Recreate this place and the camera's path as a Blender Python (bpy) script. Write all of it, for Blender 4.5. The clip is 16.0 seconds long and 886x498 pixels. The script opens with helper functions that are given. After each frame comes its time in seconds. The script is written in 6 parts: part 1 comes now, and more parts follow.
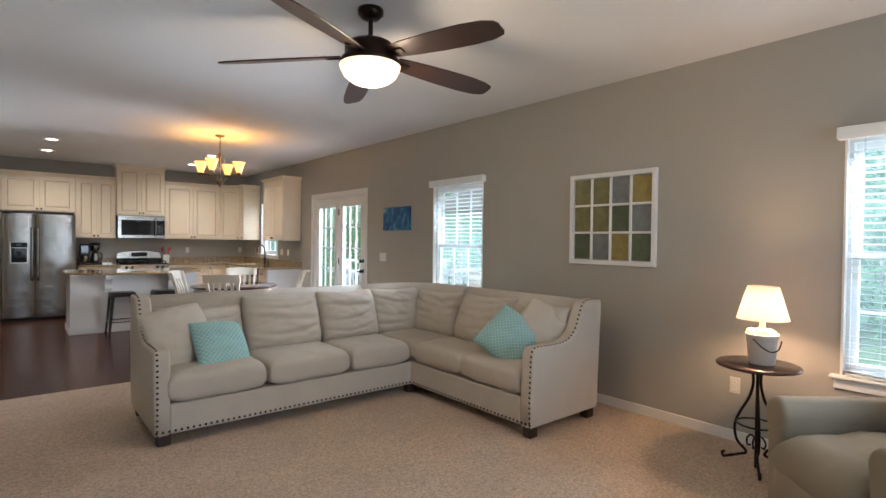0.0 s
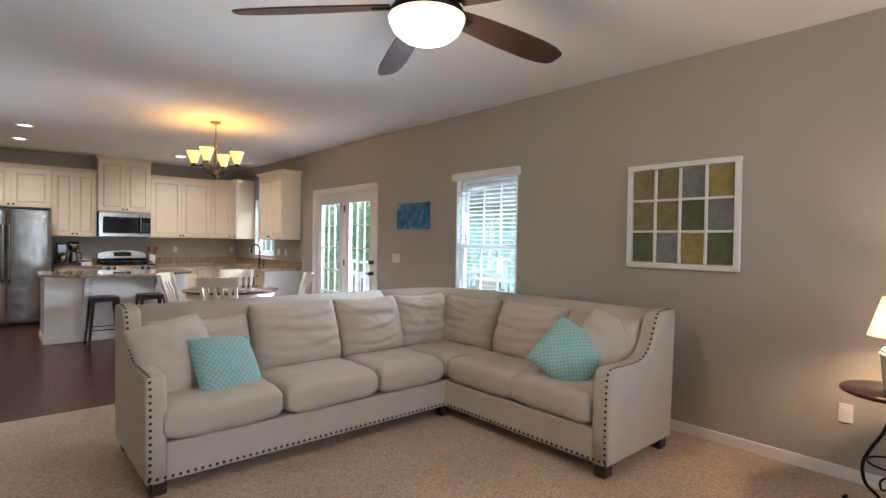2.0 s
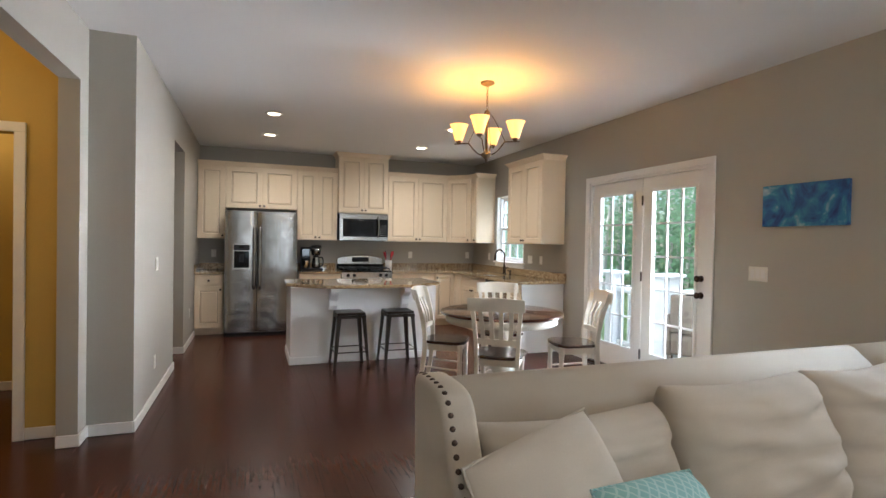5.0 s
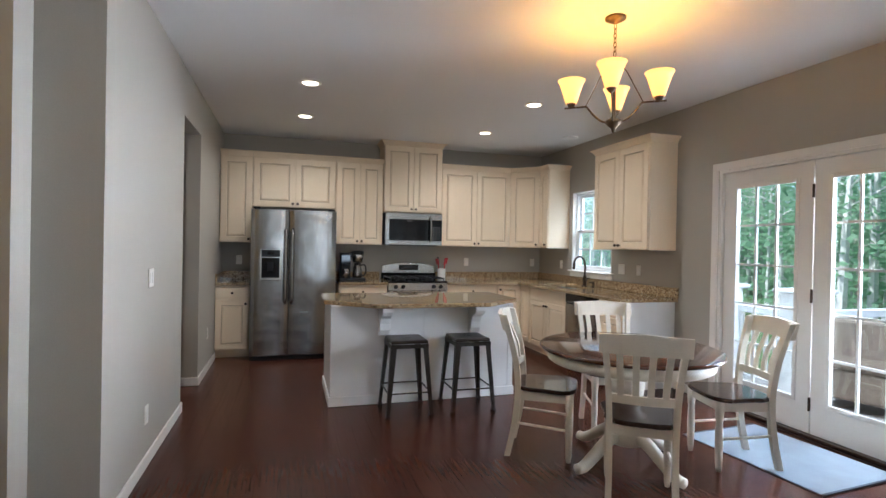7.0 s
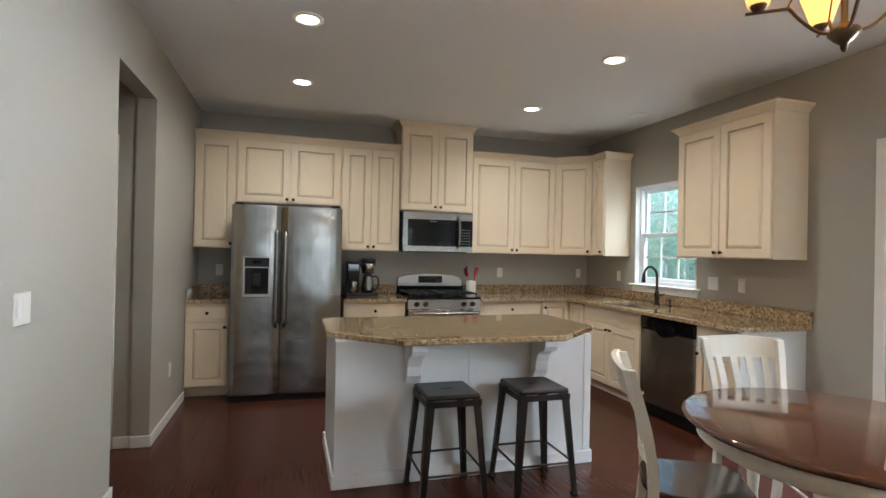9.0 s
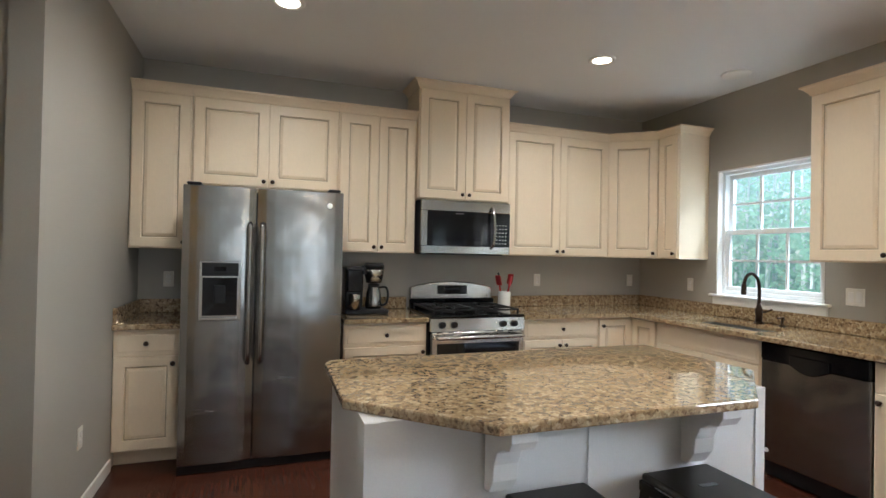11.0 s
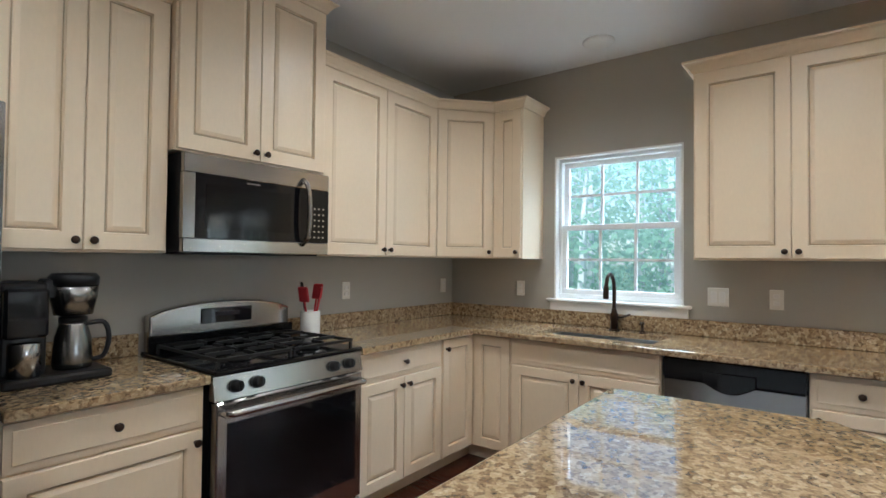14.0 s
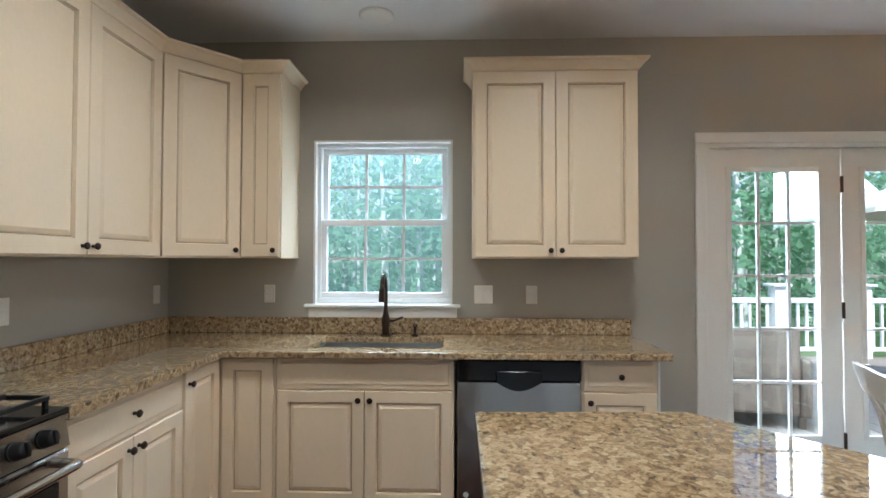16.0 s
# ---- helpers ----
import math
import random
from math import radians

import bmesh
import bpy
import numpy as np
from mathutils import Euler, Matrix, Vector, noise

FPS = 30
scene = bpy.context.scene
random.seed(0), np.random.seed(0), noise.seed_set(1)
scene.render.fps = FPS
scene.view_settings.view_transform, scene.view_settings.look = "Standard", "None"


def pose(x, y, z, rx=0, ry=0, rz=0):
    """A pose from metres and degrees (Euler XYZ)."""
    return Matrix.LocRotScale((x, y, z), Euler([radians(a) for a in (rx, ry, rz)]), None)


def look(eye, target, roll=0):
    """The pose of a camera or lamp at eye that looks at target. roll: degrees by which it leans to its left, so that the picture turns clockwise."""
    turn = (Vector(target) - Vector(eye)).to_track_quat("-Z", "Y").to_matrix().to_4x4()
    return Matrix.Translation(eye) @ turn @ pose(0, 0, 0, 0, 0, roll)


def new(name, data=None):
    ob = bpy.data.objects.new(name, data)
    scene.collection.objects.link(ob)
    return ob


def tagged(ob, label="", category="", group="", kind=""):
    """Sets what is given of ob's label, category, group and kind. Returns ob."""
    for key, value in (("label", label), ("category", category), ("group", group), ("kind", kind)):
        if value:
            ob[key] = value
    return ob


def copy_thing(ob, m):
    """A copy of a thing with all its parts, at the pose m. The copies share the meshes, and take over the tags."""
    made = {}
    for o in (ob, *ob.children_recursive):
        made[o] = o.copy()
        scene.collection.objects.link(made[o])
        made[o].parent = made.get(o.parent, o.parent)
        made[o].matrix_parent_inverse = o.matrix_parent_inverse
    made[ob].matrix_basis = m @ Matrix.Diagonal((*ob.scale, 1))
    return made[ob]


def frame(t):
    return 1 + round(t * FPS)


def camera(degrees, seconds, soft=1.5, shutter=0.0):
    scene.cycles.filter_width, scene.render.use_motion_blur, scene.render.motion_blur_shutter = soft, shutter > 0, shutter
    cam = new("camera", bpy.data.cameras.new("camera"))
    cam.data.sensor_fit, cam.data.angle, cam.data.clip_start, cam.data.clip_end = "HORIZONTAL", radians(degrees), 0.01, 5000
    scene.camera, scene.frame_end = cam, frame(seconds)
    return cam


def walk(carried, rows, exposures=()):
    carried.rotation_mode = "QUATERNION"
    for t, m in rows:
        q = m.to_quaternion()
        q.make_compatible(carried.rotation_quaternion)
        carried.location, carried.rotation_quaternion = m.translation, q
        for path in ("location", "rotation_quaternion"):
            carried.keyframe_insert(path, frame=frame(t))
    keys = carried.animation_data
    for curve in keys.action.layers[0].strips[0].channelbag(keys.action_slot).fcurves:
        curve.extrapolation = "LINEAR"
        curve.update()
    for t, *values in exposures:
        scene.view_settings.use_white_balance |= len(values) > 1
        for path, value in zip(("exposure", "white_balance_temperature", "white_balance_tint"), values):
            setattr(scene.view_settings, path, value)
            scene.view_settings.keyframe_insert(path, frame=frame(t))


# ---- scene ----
cam = camera(81.9, 16.0)
PATH = [
    (0, (0.594, -0.37, 1.394), (1.874, 1.166, 1.362), 0.7),
    (0.5, (0.574, -0.309, 1.382), (1.954, 1.138, 1.35), 0.8),
    (1, (0.568, -0.165, 1.388), (1.973, 1.257, 1.35), 0.7),
    (1.5, (0.626, 0.066, 1.395), (2.028, 1.492, 1.358), 0.8),
    (2, (0.681, 0.385, 1.387), (2.002, 1.886, 1.355), 0.9),
    (2.5, (0.669, 0.766, 1.381), (1.86, 2.373, 1.349), 0.9),
    (3, (0.685, 1.153, 1.363), (1.789, 2.821, 1.334), 1.0),
    (3.5, (0.696, 1.542, 1.38), (1.668, 3.289, 1.348), 0.9),
    (4, (0.7, 1.937, 1.363), (1.541, 3.751, 1.334), 1.0),
    (4.5, (0.736, 2.314, 1.358), (1.503, 4.161, 1.328), 1.0),
    (5, (0.781, 2.703, 1.365), (1.473, 4.579, 1.339), 1.0),
    (5.2, (0.775, 2.835, 1.354), (1.443, 4.72, 1.328), 1.0),
    (7.5, (0.835, 4.46, 1.375), (1.413, 6.375, 1.368), 1.1),
    (8, (0.87, 4.813, 1.379), (1.449, 6.727, 1.382), 1.1),
    (8.5, (0.875, 5.159, 1.384), (1.448, 7.075, 1.39), 1.1),
    (9, (0.896, 5.486, 1.367), (1.467, 7.402, 1.38), 1.2),
    (9.5, (0.933, 5.856, 1.379), (1.503, 7.773, 1.397), 1.2),
    (9.7, (0.924, 5.999, 1.38), (1.495, 7.915, 1.396), 1.2),
    (11.8, (0.834, 7.382, 1.323), (1.706, 9.182, 1.363), 1.0),
    (12, (0.838, 7.488, 1.312), (1.784, 9.249, 1.359), 0.9),
    (12.5, (0.857, 7.782, 1.334), (1.983, 9.435, 1.378), 0.8),
    (13, (0.855, 8.079, 1.323), (2.113, 9.634, 1.369), 0.9),
    (13.5, (0.891, 8.366, 1.332), (2.328, 9.756, 1.373), 0.7),
    (14, (0.988, 8.58, 1.348), (2.578, 9.793, 1.392), 0.6),
    (14.5, (1.041, 8.843, 1.341), (2.769, 9.848, 1.386), 0.5),
    (15, (1.082, 9.048, 1.327), (2.96, 9.767, 1.374), 0.4),
    (15.25, (1.102, 9.178, 1.333), (3.05, 9.695, 1.381), 0.35),
    (15.5, (1.192, 9.25, 1.34), (3.161, 9.60, 1.388), 0.3),
    (16, (1.274, 9.283, 1.353), (3.272, 9.349, 1.398), 0.1),
]
walk(cam, [(t, look(eye, target, roll)) for t, eye, target, roll in PATH], [(0.0, 0.46, 5900, 12), (2.5, 0.54, 5800, 13), (4.2, 0.56, 5600, 12), (5.1, 0.52, 6050, 11), (7.5, 0.40, 5600, 10), (9.0, 0.44, 5850, 7), (12.2, 0.57, 5800, 8), (13.0, 0.52, 5750, 8), (14.0, 0.45, 5550, 7), (15.5, 0.46, 5550, 6), (16.0, 0.40, 5550, 6)])

# ---- world, sun and large lights ----
world = bpy.data.worlds.new("sky")
scene.world = world
world.use_nodes = True
wn = world.node_tree
sky = wn.nodes.new("ShaderNodeTexSky")
sky.sky_type, sky.sun_disc = "NISHITA", False
sky.sun_elevation, sky.sun_rotation = radians(49), radians(283)
wn.links.new(sky.outputs[0], wn.nodes["Background"].inputs[0])
wn.nodes["Background"].inputs[1].default_value = 0.15


def sun_lamp(strength, angle, rot):
    d = bpy.data.lights.new("sun", "SUN")
    d.energy, d.angle, d.color = strength, radians(angle), (1.0, 0.95, 0.88)
    o = new("sun", d)
    o.matrix_world = look((0, 0, 20), rot)
    return o


sun_lamp(4.6, 1.0, (0.64, -0.15, 19.25))


def area_lamp(name, place, target, w, h, power, colour):
    d = bpy.data.lights.new(name, "AREA")
    d.shape, d.size, d.size_y, d.energy, d.color = "RECTANGLE", w, h, power, colour
    o = new(name, d)
    o.matrix_world = look(place, target)
    return o


def point_lamp(name, place, power, colour, radius=0.03):
    d = bpy.data.lights.new(name, "POINT")
    d.energy, d.color, d.shadow_soft_size = power, colour, radius
    o = new(name, d)
    o.location = place
    return o


def spot_lamp(name, place, power, colour, cone=110, radius=0.05):
    d = bpy.data.lights.new(name, "SPOT")
    d.energy, d.color, d.shadow_soft_size, d.spot_size, d.spot_blend = power, colour, radius, radians(cone), 0.9
    o = new(name, d)
    o.location = place
    return o


DAY, AMBER = (0.80, 0.91, 1.0), (1.0, 0.47, 0.06)
# added fill lamps for sky light: above the garden eaves, and behind the unseen end windows
for wy, ww, p in ((0.03, 1.0, 150), (6.92, 1.7, 160), (9.77, 0.9, 140)):
    area_lamp("daylight_fill", (5.45, wy, 3.0), (3.4, wy, 0.9), ww, 0.9, p, DAY)
for lx, p in ((1.1, 8), (3.0, 40)):
    area_lamp("daylight_fill", (lx, -2.76, 1.425), (lx, 0, 1.45), 1.28, 1.5, p, DAY)

# narrow fill lamps added in the openings to brighten sofa, carpet and island
sofa_fill = area_lamp("daylight_fill", (4.70, 4.06, 1.36), (2.5, 4.2, 0.2), 0.8, 1.3, 9, DAY)
lamp_corner_fill = area_lamp("daylight_fill", (4.70, 0.02, 1.33), (2.6, 1.2, 0.0), 0.8, 1.3, 13, DAY)
lamp_corner_fill.data.spread = radians(56)
sofa_fill.data.spread = radians(56)
# upward fill lamp added for light bounced off the deck
deck_bounce = area_lamp("daylight_fill", (4.70, 4.06, 1.10), (2.2, 3.6, 2.7), 0.8, 0.9, 10, DAY)
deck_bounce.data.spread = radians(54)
patio_fill = area_lamp("daylight_fill", (4.72, 6.63, 1.45), (2.4, 7.9, 0.05), 1.0, 1.1, 9, (0.88, 0.94, 1.0))
patio_fill.data.spread = radians(50)
# fill lamp added in the doorway to brighten the west wall
patio_west = area_lamp("daylight_fill", (4.76, 6.63, 1.12), (0.0, 6.63, 1.38), 1.0, 1.6, 48, (0.93, 0.97, 1.0))
patio_west.data.spread = radians(56)

# ---- dimensions ----
XE, YN, XK, XL, YS, ZC = 4.487, 11.15, 0.0, -0.28, -2.6, 2.755
TOP, ISLAND = 0.895, 0.882


# ---- materials ----
def nodes_of(name):
    m = bpy.data.materials.new(name)
    m.use_nodes = True
    return m, m.node_tree, m.node_tree.nodes["Principled BSDF"]


def mat(name, colour, rough=0.5, metal=0.0, scale=6.0, vary=0.10, bump=0.0, grain=120.0, stretch=(1, 1, 1), rough_vary=0.08, spec=0.5, coat=0.0, per_piece=0.0, warp=0.0):
    """Two scales of noise on the colour, one on the gloss, a fine relief."""
    m, t, b = nodes_of(name)
    N, L = t.nodes, t.links
    co = N.new("ShaderNodeTexCoord")
    mp = N.new("ShaderNodeMapping")
    mp.inputs["Scale"].default_value = stretch
    L.new(co.outputs["Object"], mp.inputs["Vector"])
    big, fine = N.new("ShaderNodeTexNoise"), N.new("ShaderNodeTexNoise")
    big.inputs["Scale"].default_value, fine.inputs["Scale"].default_value = scale, grain
    big.inputs["Detail"].default_value, fine.inputs["Detail"].default_value = 4, 3
    for n in (big, fine):
        L.new(mp.outputs[0], n.inputs["Vector"])
    mix = N.new("ShaderNodeMath")
    mix.operation = "ADD"
    L.new(big.outputs["Fac"], mix.inputs[0])
    L.new(fine.outputs["Fac"], mix.inputs[1])
    last = mix.outputs[0]
    if per_piece:
        info, mul, add = N.new("ShaderNodeObjectInfo"), N.new("ShaderNodeMath"), N.new("ShaderNodeMath")
        mul.operation, add.operation = "MULTIPLY_ADD", "ADD"
        mul.inputs[1].default_value, mul.inputs[2].default_value = per_piece, -per_piece / 2
        L.new(info.outputs["Random"], mul.inputs[0])
        L.new(last, add.inputs[0])
        L.new(mul.outputs[0], add.inputs[1])
        last = add.outputs[0]
    ramp = N.new("ShaderNodeMapRange")
    ramp.inputs["From Min"].default_value, ramp.inputs["From Max"].default_value = 0.6, 1.4
    ramp.inputs["To Min"].default_value, ramp.inputs["To Max"].default_value = 1 - vary, 1 + vary
    L.new(last, ramp.inputs["Value"])
    sc = N.new("ShaderNodeVectorMath")
    sc.operation = "SCALE"
    sc.inputs[0].default_value = colour
    L.new(ramp.outputs[0], sc.inputs["Scale"])
    L.new(sc.outputs[0], b.inputs["Base Color"])
    rr = N.new("ShaderNodeMapRange")
    rr.inputs["To Min"].default_value, rr.inputs["To Max"].default_value = max(0.02, rough - rough_vary), min(1, rough + rough_vary)
    L.new(big.outputs["Fac"], rr.inputs["Value"])
    L.new(rr.outputs[0], b.inputs["Roughness"])
    b.inputs["Metallic"].default_value = metal
    b.inputs["Specular IOR Level"].default_value = spec
    b.inputs["Coat Weight"].default_value = coat
    if bump:
        bp = N.new("ShaderNodeBump")
        bp.inputs["Strength"].default_value, bp.inputs["Distance"].default_value = bump, 0.004
        L.new(fine.outputs["Fac"], bp.inputs["Height"])
        L.new(bp.outputs[0], b.inputs["Normal"])
        if warp:
            sheet, bw = N.new("ShaderNodeTexNoise"), N.new("ShaderNodeBump")
            sheet.inputs["Scale"].default_value = 2.6
            L.new(co.outputs["Object"], sheet.inputs["Vector"])
            bw.inputs["Strength"].default_value, bw.inputs["Distance"].default_value = warp, 0.05
            L.new(sheet.outputs["Fac"], bw.inputs["Height"])
            L.new(bw.outputs[0], bp.inputs["Normal"])
    return m


def glow_mat(name, colour, strength, base=(0.9, 0.9, 0.88)):
    m, t, b = nodes_of(name)
    b.inputs["Base Color"].default_value = (*base, 1)
    b.inputs["Roughness"].default_value = 0.35
    b.inputs["Emission Color"].default_value = (*colour, 1)
    b.inputs["Emission Strength"].default_value = strength
    return m


def glass_mat(name, colour=(0.97, 1.0, 0.99), rough=0.0):
    m, t, b = nodes_of(name)
    b.inputs["Base Color"].default_value = (*colour, 1)
    b.inputs["Transmission Weight"].default_value = 1
    b.inputs["Roughness"].default_value = rough
    b.inputs["IOR"].default_value = 1.45
    return m


def granite_mat():
    m, t, b = nodes_of("granite")
    N, L = t.nodes, t.links
    co = N.new("ShaderNodeTexCoord")
    warp = N.new("ShaderNodeTexNoise")
    warp.inputs["Scale"].default_value = 18
    L.new(co.outputs["Object"], warp.inputs["Vector"])
    mixv = N.new("ShaderNodeVectorMath")
    mixv.operation = "MULTIPLY_ADD"
    mixv.inputs[1].default_value = (0.016, 0.016, 0.016)
    L.new(warp.outputs["Color"], mixv.inputs[0])
    L.new(co.outputs["Object"], mixv.inputs[2])
    vo, vo2, nz = N.new("ShaderNodeTexVoronoi"), N.new("ShaderNodeTexVoronoi"), N.new("ShaderNodeTexNoise")
    vo.inputs["Scale"].default_value, vo2.inputs["Scale"].default_value, nz.inputs["Scale"].default_value = 58, 130, 7
    for n in (vo, vo2, nz):
        L.new(mixv.outputs[0], n.inputs["Vector"])
    sep, sep2 = N.new("ShaderNodeSeparateColor"), N.new("ShaderNodeSeparateColor")
    L.new(vo.outputs["Color"], sep.inputs[0])
    L.new(vo2.outputs["Color"], sep2.inputs[0])
    ramp = N.new("ShaderNodeValToRGB")
    stops = ((0.0, (0.05, 0.032, 0.02)), (0.12, (0.15, 0.092, 0.048)), (0.30, (0.28, 0.185, 0.098)), (0.56, (0.40, 0.285, 0.158)), (0.80, (0.50, 0.38, 0.23)), (1.0, (0.66, 0.555, 0.39)))
    while len(ramp.color_ramp.elements) < len(stops):
        ramp.color_ramp.elements.new(0.5)
    for e, (p, c) in zip(ramp.color_ramp.elements, stops):
        e.position, e.color = p, (*c, 1)
    a = N.new("ShaderNodeMath")
    a.operation = "MULTIPLY_ADD"
    a.inputs[1].default_value = 0.62
    L.new(sep.outputs[0], a.inputs[0])
    c = N.new("ShaderNodeMath")
    c.operation = "MULTIPLY_ADD"
    c.inputs[1].default_value, c.inputs[2].default_value = 0.30, 0.04
    L.new(sep2.outputs[0], c.inputs[0])
    L.new(c.outputs[0], a.inputs[2])
    L.new(a.outputs[0], ramp.inputs[0])
    L.new(ramp.outputs[0], b.inputs["Base Color"])
    speck, cut, dark = N.new("ShaderNodeTexNoise"), N.new("ShaderNodeMapRange"), N.new("ShaderNodeVectorMath")
    speck.inputs["Scale"].default_value, speck.inputs["Detail"].default_value = 75, 4
    L.new(mixv.outputs[0], speck.inputs["Vector"])
    cut.inputs["From Min"].default_value, cut.inputs["From Max"].default_value, cut.inputs["To Min"].default_value = 0.34, 0.46, 0.52
    L.new(speck.outputs["Fac"], cut.inputs["Value"])
    dark.operation = "SCALE"
    L.new(ramp.outputs[0], dark.inputs[0])
    L.new(cut.outputs[0], dark.inputs["Scale"])
    L.new(dark.outputs[0], b.inputs["Base Color"])
    b.inputs["Roughness"].default_value = 0.035
    b.inputs["Specular IOR Level"].default_value = 0.7
    b.inputs["Coat Weight"].default_value, b.inputs["Coat Roughness"].default_value = 0.3, 0.02
    return m


def carpet_mat():
    m, t, b = nodes_of("carpet")
    N, L = t.nodes, t.links
    co = N.new("ShaderNodeTexCoord")
    tuft, patch, fine = N.new("ShaderNodeTexNoise"), N.new("ShaderNodeTexNoise"), N.new("ShaderNodeTexNoise")
    tuft.inputs["Scale"].default_value, patch.inputs["Scale"].default_value, fine.inputs["Scale"].default_value = 75, 2.2, 260
    tuft.inputs["Detail"].default_value, patch.inputs["Detail"].default_value = 5, 3
    for n in (tuft, patch, fine):
        L.new(co.outputs["Object"], n.inputs["Vector"])
    ramp = N.new("ShaderNodeValToRGB")
    ramp.color_ramp.elements[0].position, ramp.color_ramp.elements[0].color = 0.25, (0.30, 0.19, 0.105, 1)
    ramp.color_ramp.elements[1].position, ramp.color_ramp.elements[1].color = 0.72, (0.72, 0.525, 0.345, 1)
    L.new(tuft.outputs["Fac"], ramp.inputs[0])
    rng = N.new("ShaderNodeMapRange")
    rng.inputs["To Min"].default_value, rng.inputs["To Max"].default_value = 0.78, 1.22
    L.new(patch.outputs["Fac"], rng.inputs["Value"])
    sc = N.new("ShaderNodeVectorMath")
    sc.operation = "SCALE"
    L.new(ramp.outputs[0], sc.inputs[0])
    L.new(rng.outputs[0], sc.inputs["Scale"])
    L.new(sc.outputs[0], b.inputs["Base Color"])
    b.inputs["Roughness"].default_value = 0.95
    b.inputs["Sheen Weight"].default_value = 0.3
    add = N.new("ShaderNodeMath")
    L.new(tuft.outputs["Fac"], add.inputs[0])
    L.new(fine.outputs["Fac"], add.inputs[1])
    bp = N.new("ShaderNodeBump")
    bp.inputs["Strength"].default_value, bp.inputs["Distance"].default_value = 0.8, 0.008
    L.new(add.outputs[0], bp.inputs["Height"])
    L.new(bp.outputs[0], b.inputs["Normal"])
    return m


def lattice_mat():
    """Teal cloth with a pale interlaced trellis."""
    m, t, b = nodes_of("teal_trellis")
    N, L = t.nodes, t.links
    co = N.new("ShaderNodeTexCoord")
    mp = N.new("ShaderNodeMapping")
    mp.inputs["Rotation"].default_value = (0, 0, radians(45))
    L.new(co.outputs["Object"], mp.inputs["Vector"])
    last = None
    for axis in ("X", "Y"):
        w = N.new("ShaderNodeTexWave")
        w.bands_direction = axis
        w.inputs["Scale"].default_value, w.inputs["Distortion"].default_value, w.inputs["Detail Scale"].default_value = 13.0, 1.2, 2.0
        L.new(mp.outputs[0], w.inputs["Vector"])
        if last is None:
            last = w.outputs["Fac"]
        else:
            mx = N.new("ShaderNodeMath")
            mx.operation = "MAXIMUM"
            L.new(last, mx.inputs[0])
            L.new(w.outputs["Fac"], mx.inputs[1])
            last = mx.outputs[0]
    ramp = N.new("ShaderNodeValToRGB")
    ramp.color_ramp.elements[0].position, ramp.color_ramp.elements[0].color = 0.80, (0.24, 0.45, 0.44, 1)
    ramp.color_ramp.elements[1].position, ramp.color_ramp.elements[1].color = 0.97, (0.40, 0.57, 0.55, 1)
    L.new(last, ramp.inputs[0])
    L.new(ramp.outputs[0], b.inputs["Base Color"])
    b.inputs["Roughness"].default_value = 0.8
    return m


def shade_mat(name, colour, glow, strength):
    """Cloth or frosted glass lit from behind: it lets light through and gives off the lamp's own glow."""
    m, t, b = nodes_of(name)
    N, L = t.nodes, t.links
    tr, mx = N.new("ShaderNodeBsdfTranslucent"), N.new("ShaderNodeMixShader")
    b.inputs["Base Color"].default_value = (*colour, 1)
    b.inputs["Roughness"].default_value = 0.6
    b.inputs["Emission Color"].default_value = (*glow, 1)
    b.inputs["Emission Strength"].default_value = strength
    tr.inputs[0].default_value = (*colour, 1)
    mx.inputs[0].default_value = 0.55
    L.new(b.outputs[0], mx.inputs[1])
    L.new(tr.outputs[0], mx.inputs[2])
    L.new(mx.outputs[0], N["Material Output"].inputs[0])
    return m


M_WALL = mat("greige_wall_paint", (0.405, 0.378, 0.326), 0.6, scale=1.2, vary=0.05, bump=0.10, grain=220)
M_CEIL = mat("ceiling_paint", (0.80, 0.79, 0.78), 0.85, scale=1.0, vary=0.03, bump=0.15, grain=160)
M_TRIM = mat("white_trim_paint", (0.80, 0.78, 0.74), 0.35, scale=3, vary=0.04, bump=0.03)
M_HALL = mat("ochre_hall_paint", (0.55, 0.37, 0.09), 0.65, scale=1.2, vary=0.06, bump=0.1, grain=220)
M_PLANK = mat("cherry_floor_wood", (0.066, 0.021, 0.0125), 0.24, scale=5, vary=0.22, bump=0.012, grain=60, stretch=(9, 0.6, 1), per_piece=0.12, coat=0.0, spec=0.22)
M_SUBFLOOR = mat("floor_joint", (0.02, 0.008, 0.006), 0.6)
M_CARPET = carpet_mat()
M_CREAM = mat("cream_cabinet_paint", (0.83, 0.685, 0.50), 0.38, scale=4, vary=0.03, bump=0.015, grain=90, stretch=(1, 1, 0.4))
M_GLAZE = mat("brown_glaze", (0.52, 0.40, 0.265), 0.5, scale=20, vary=0.25)
M_WHITEPANEL = mat("white_panel_paint", (0.78, 0.775, 0.76), 0.42, scale=3, vary=0.04, bump=0.04)
M_KNOB = mat("oil_rubbed_bronze", (0.055, 0.035, 0.025), 0.38, 0.85, scale=30, vary=0.2)
M_GRANITE = granite_mat()
M_STEEL = mat("brushed_steel", (0.33, 0.32, 0.305), 0.25, 1.0, scale=2.5, vary=0.03, bump=0.006, grain=120, stretch=(1, 1, 9), rough_vary=0.05, warp=0.35)
M_STEELH = mat("brushed_steel_flat", (0.56, 0.54, 0.515), 0.19, 1.0, scale=2.5, vary=0.03, bump=0.006, grain=120, stretch=(0.5, 6, 6), rough_vary=0.04)
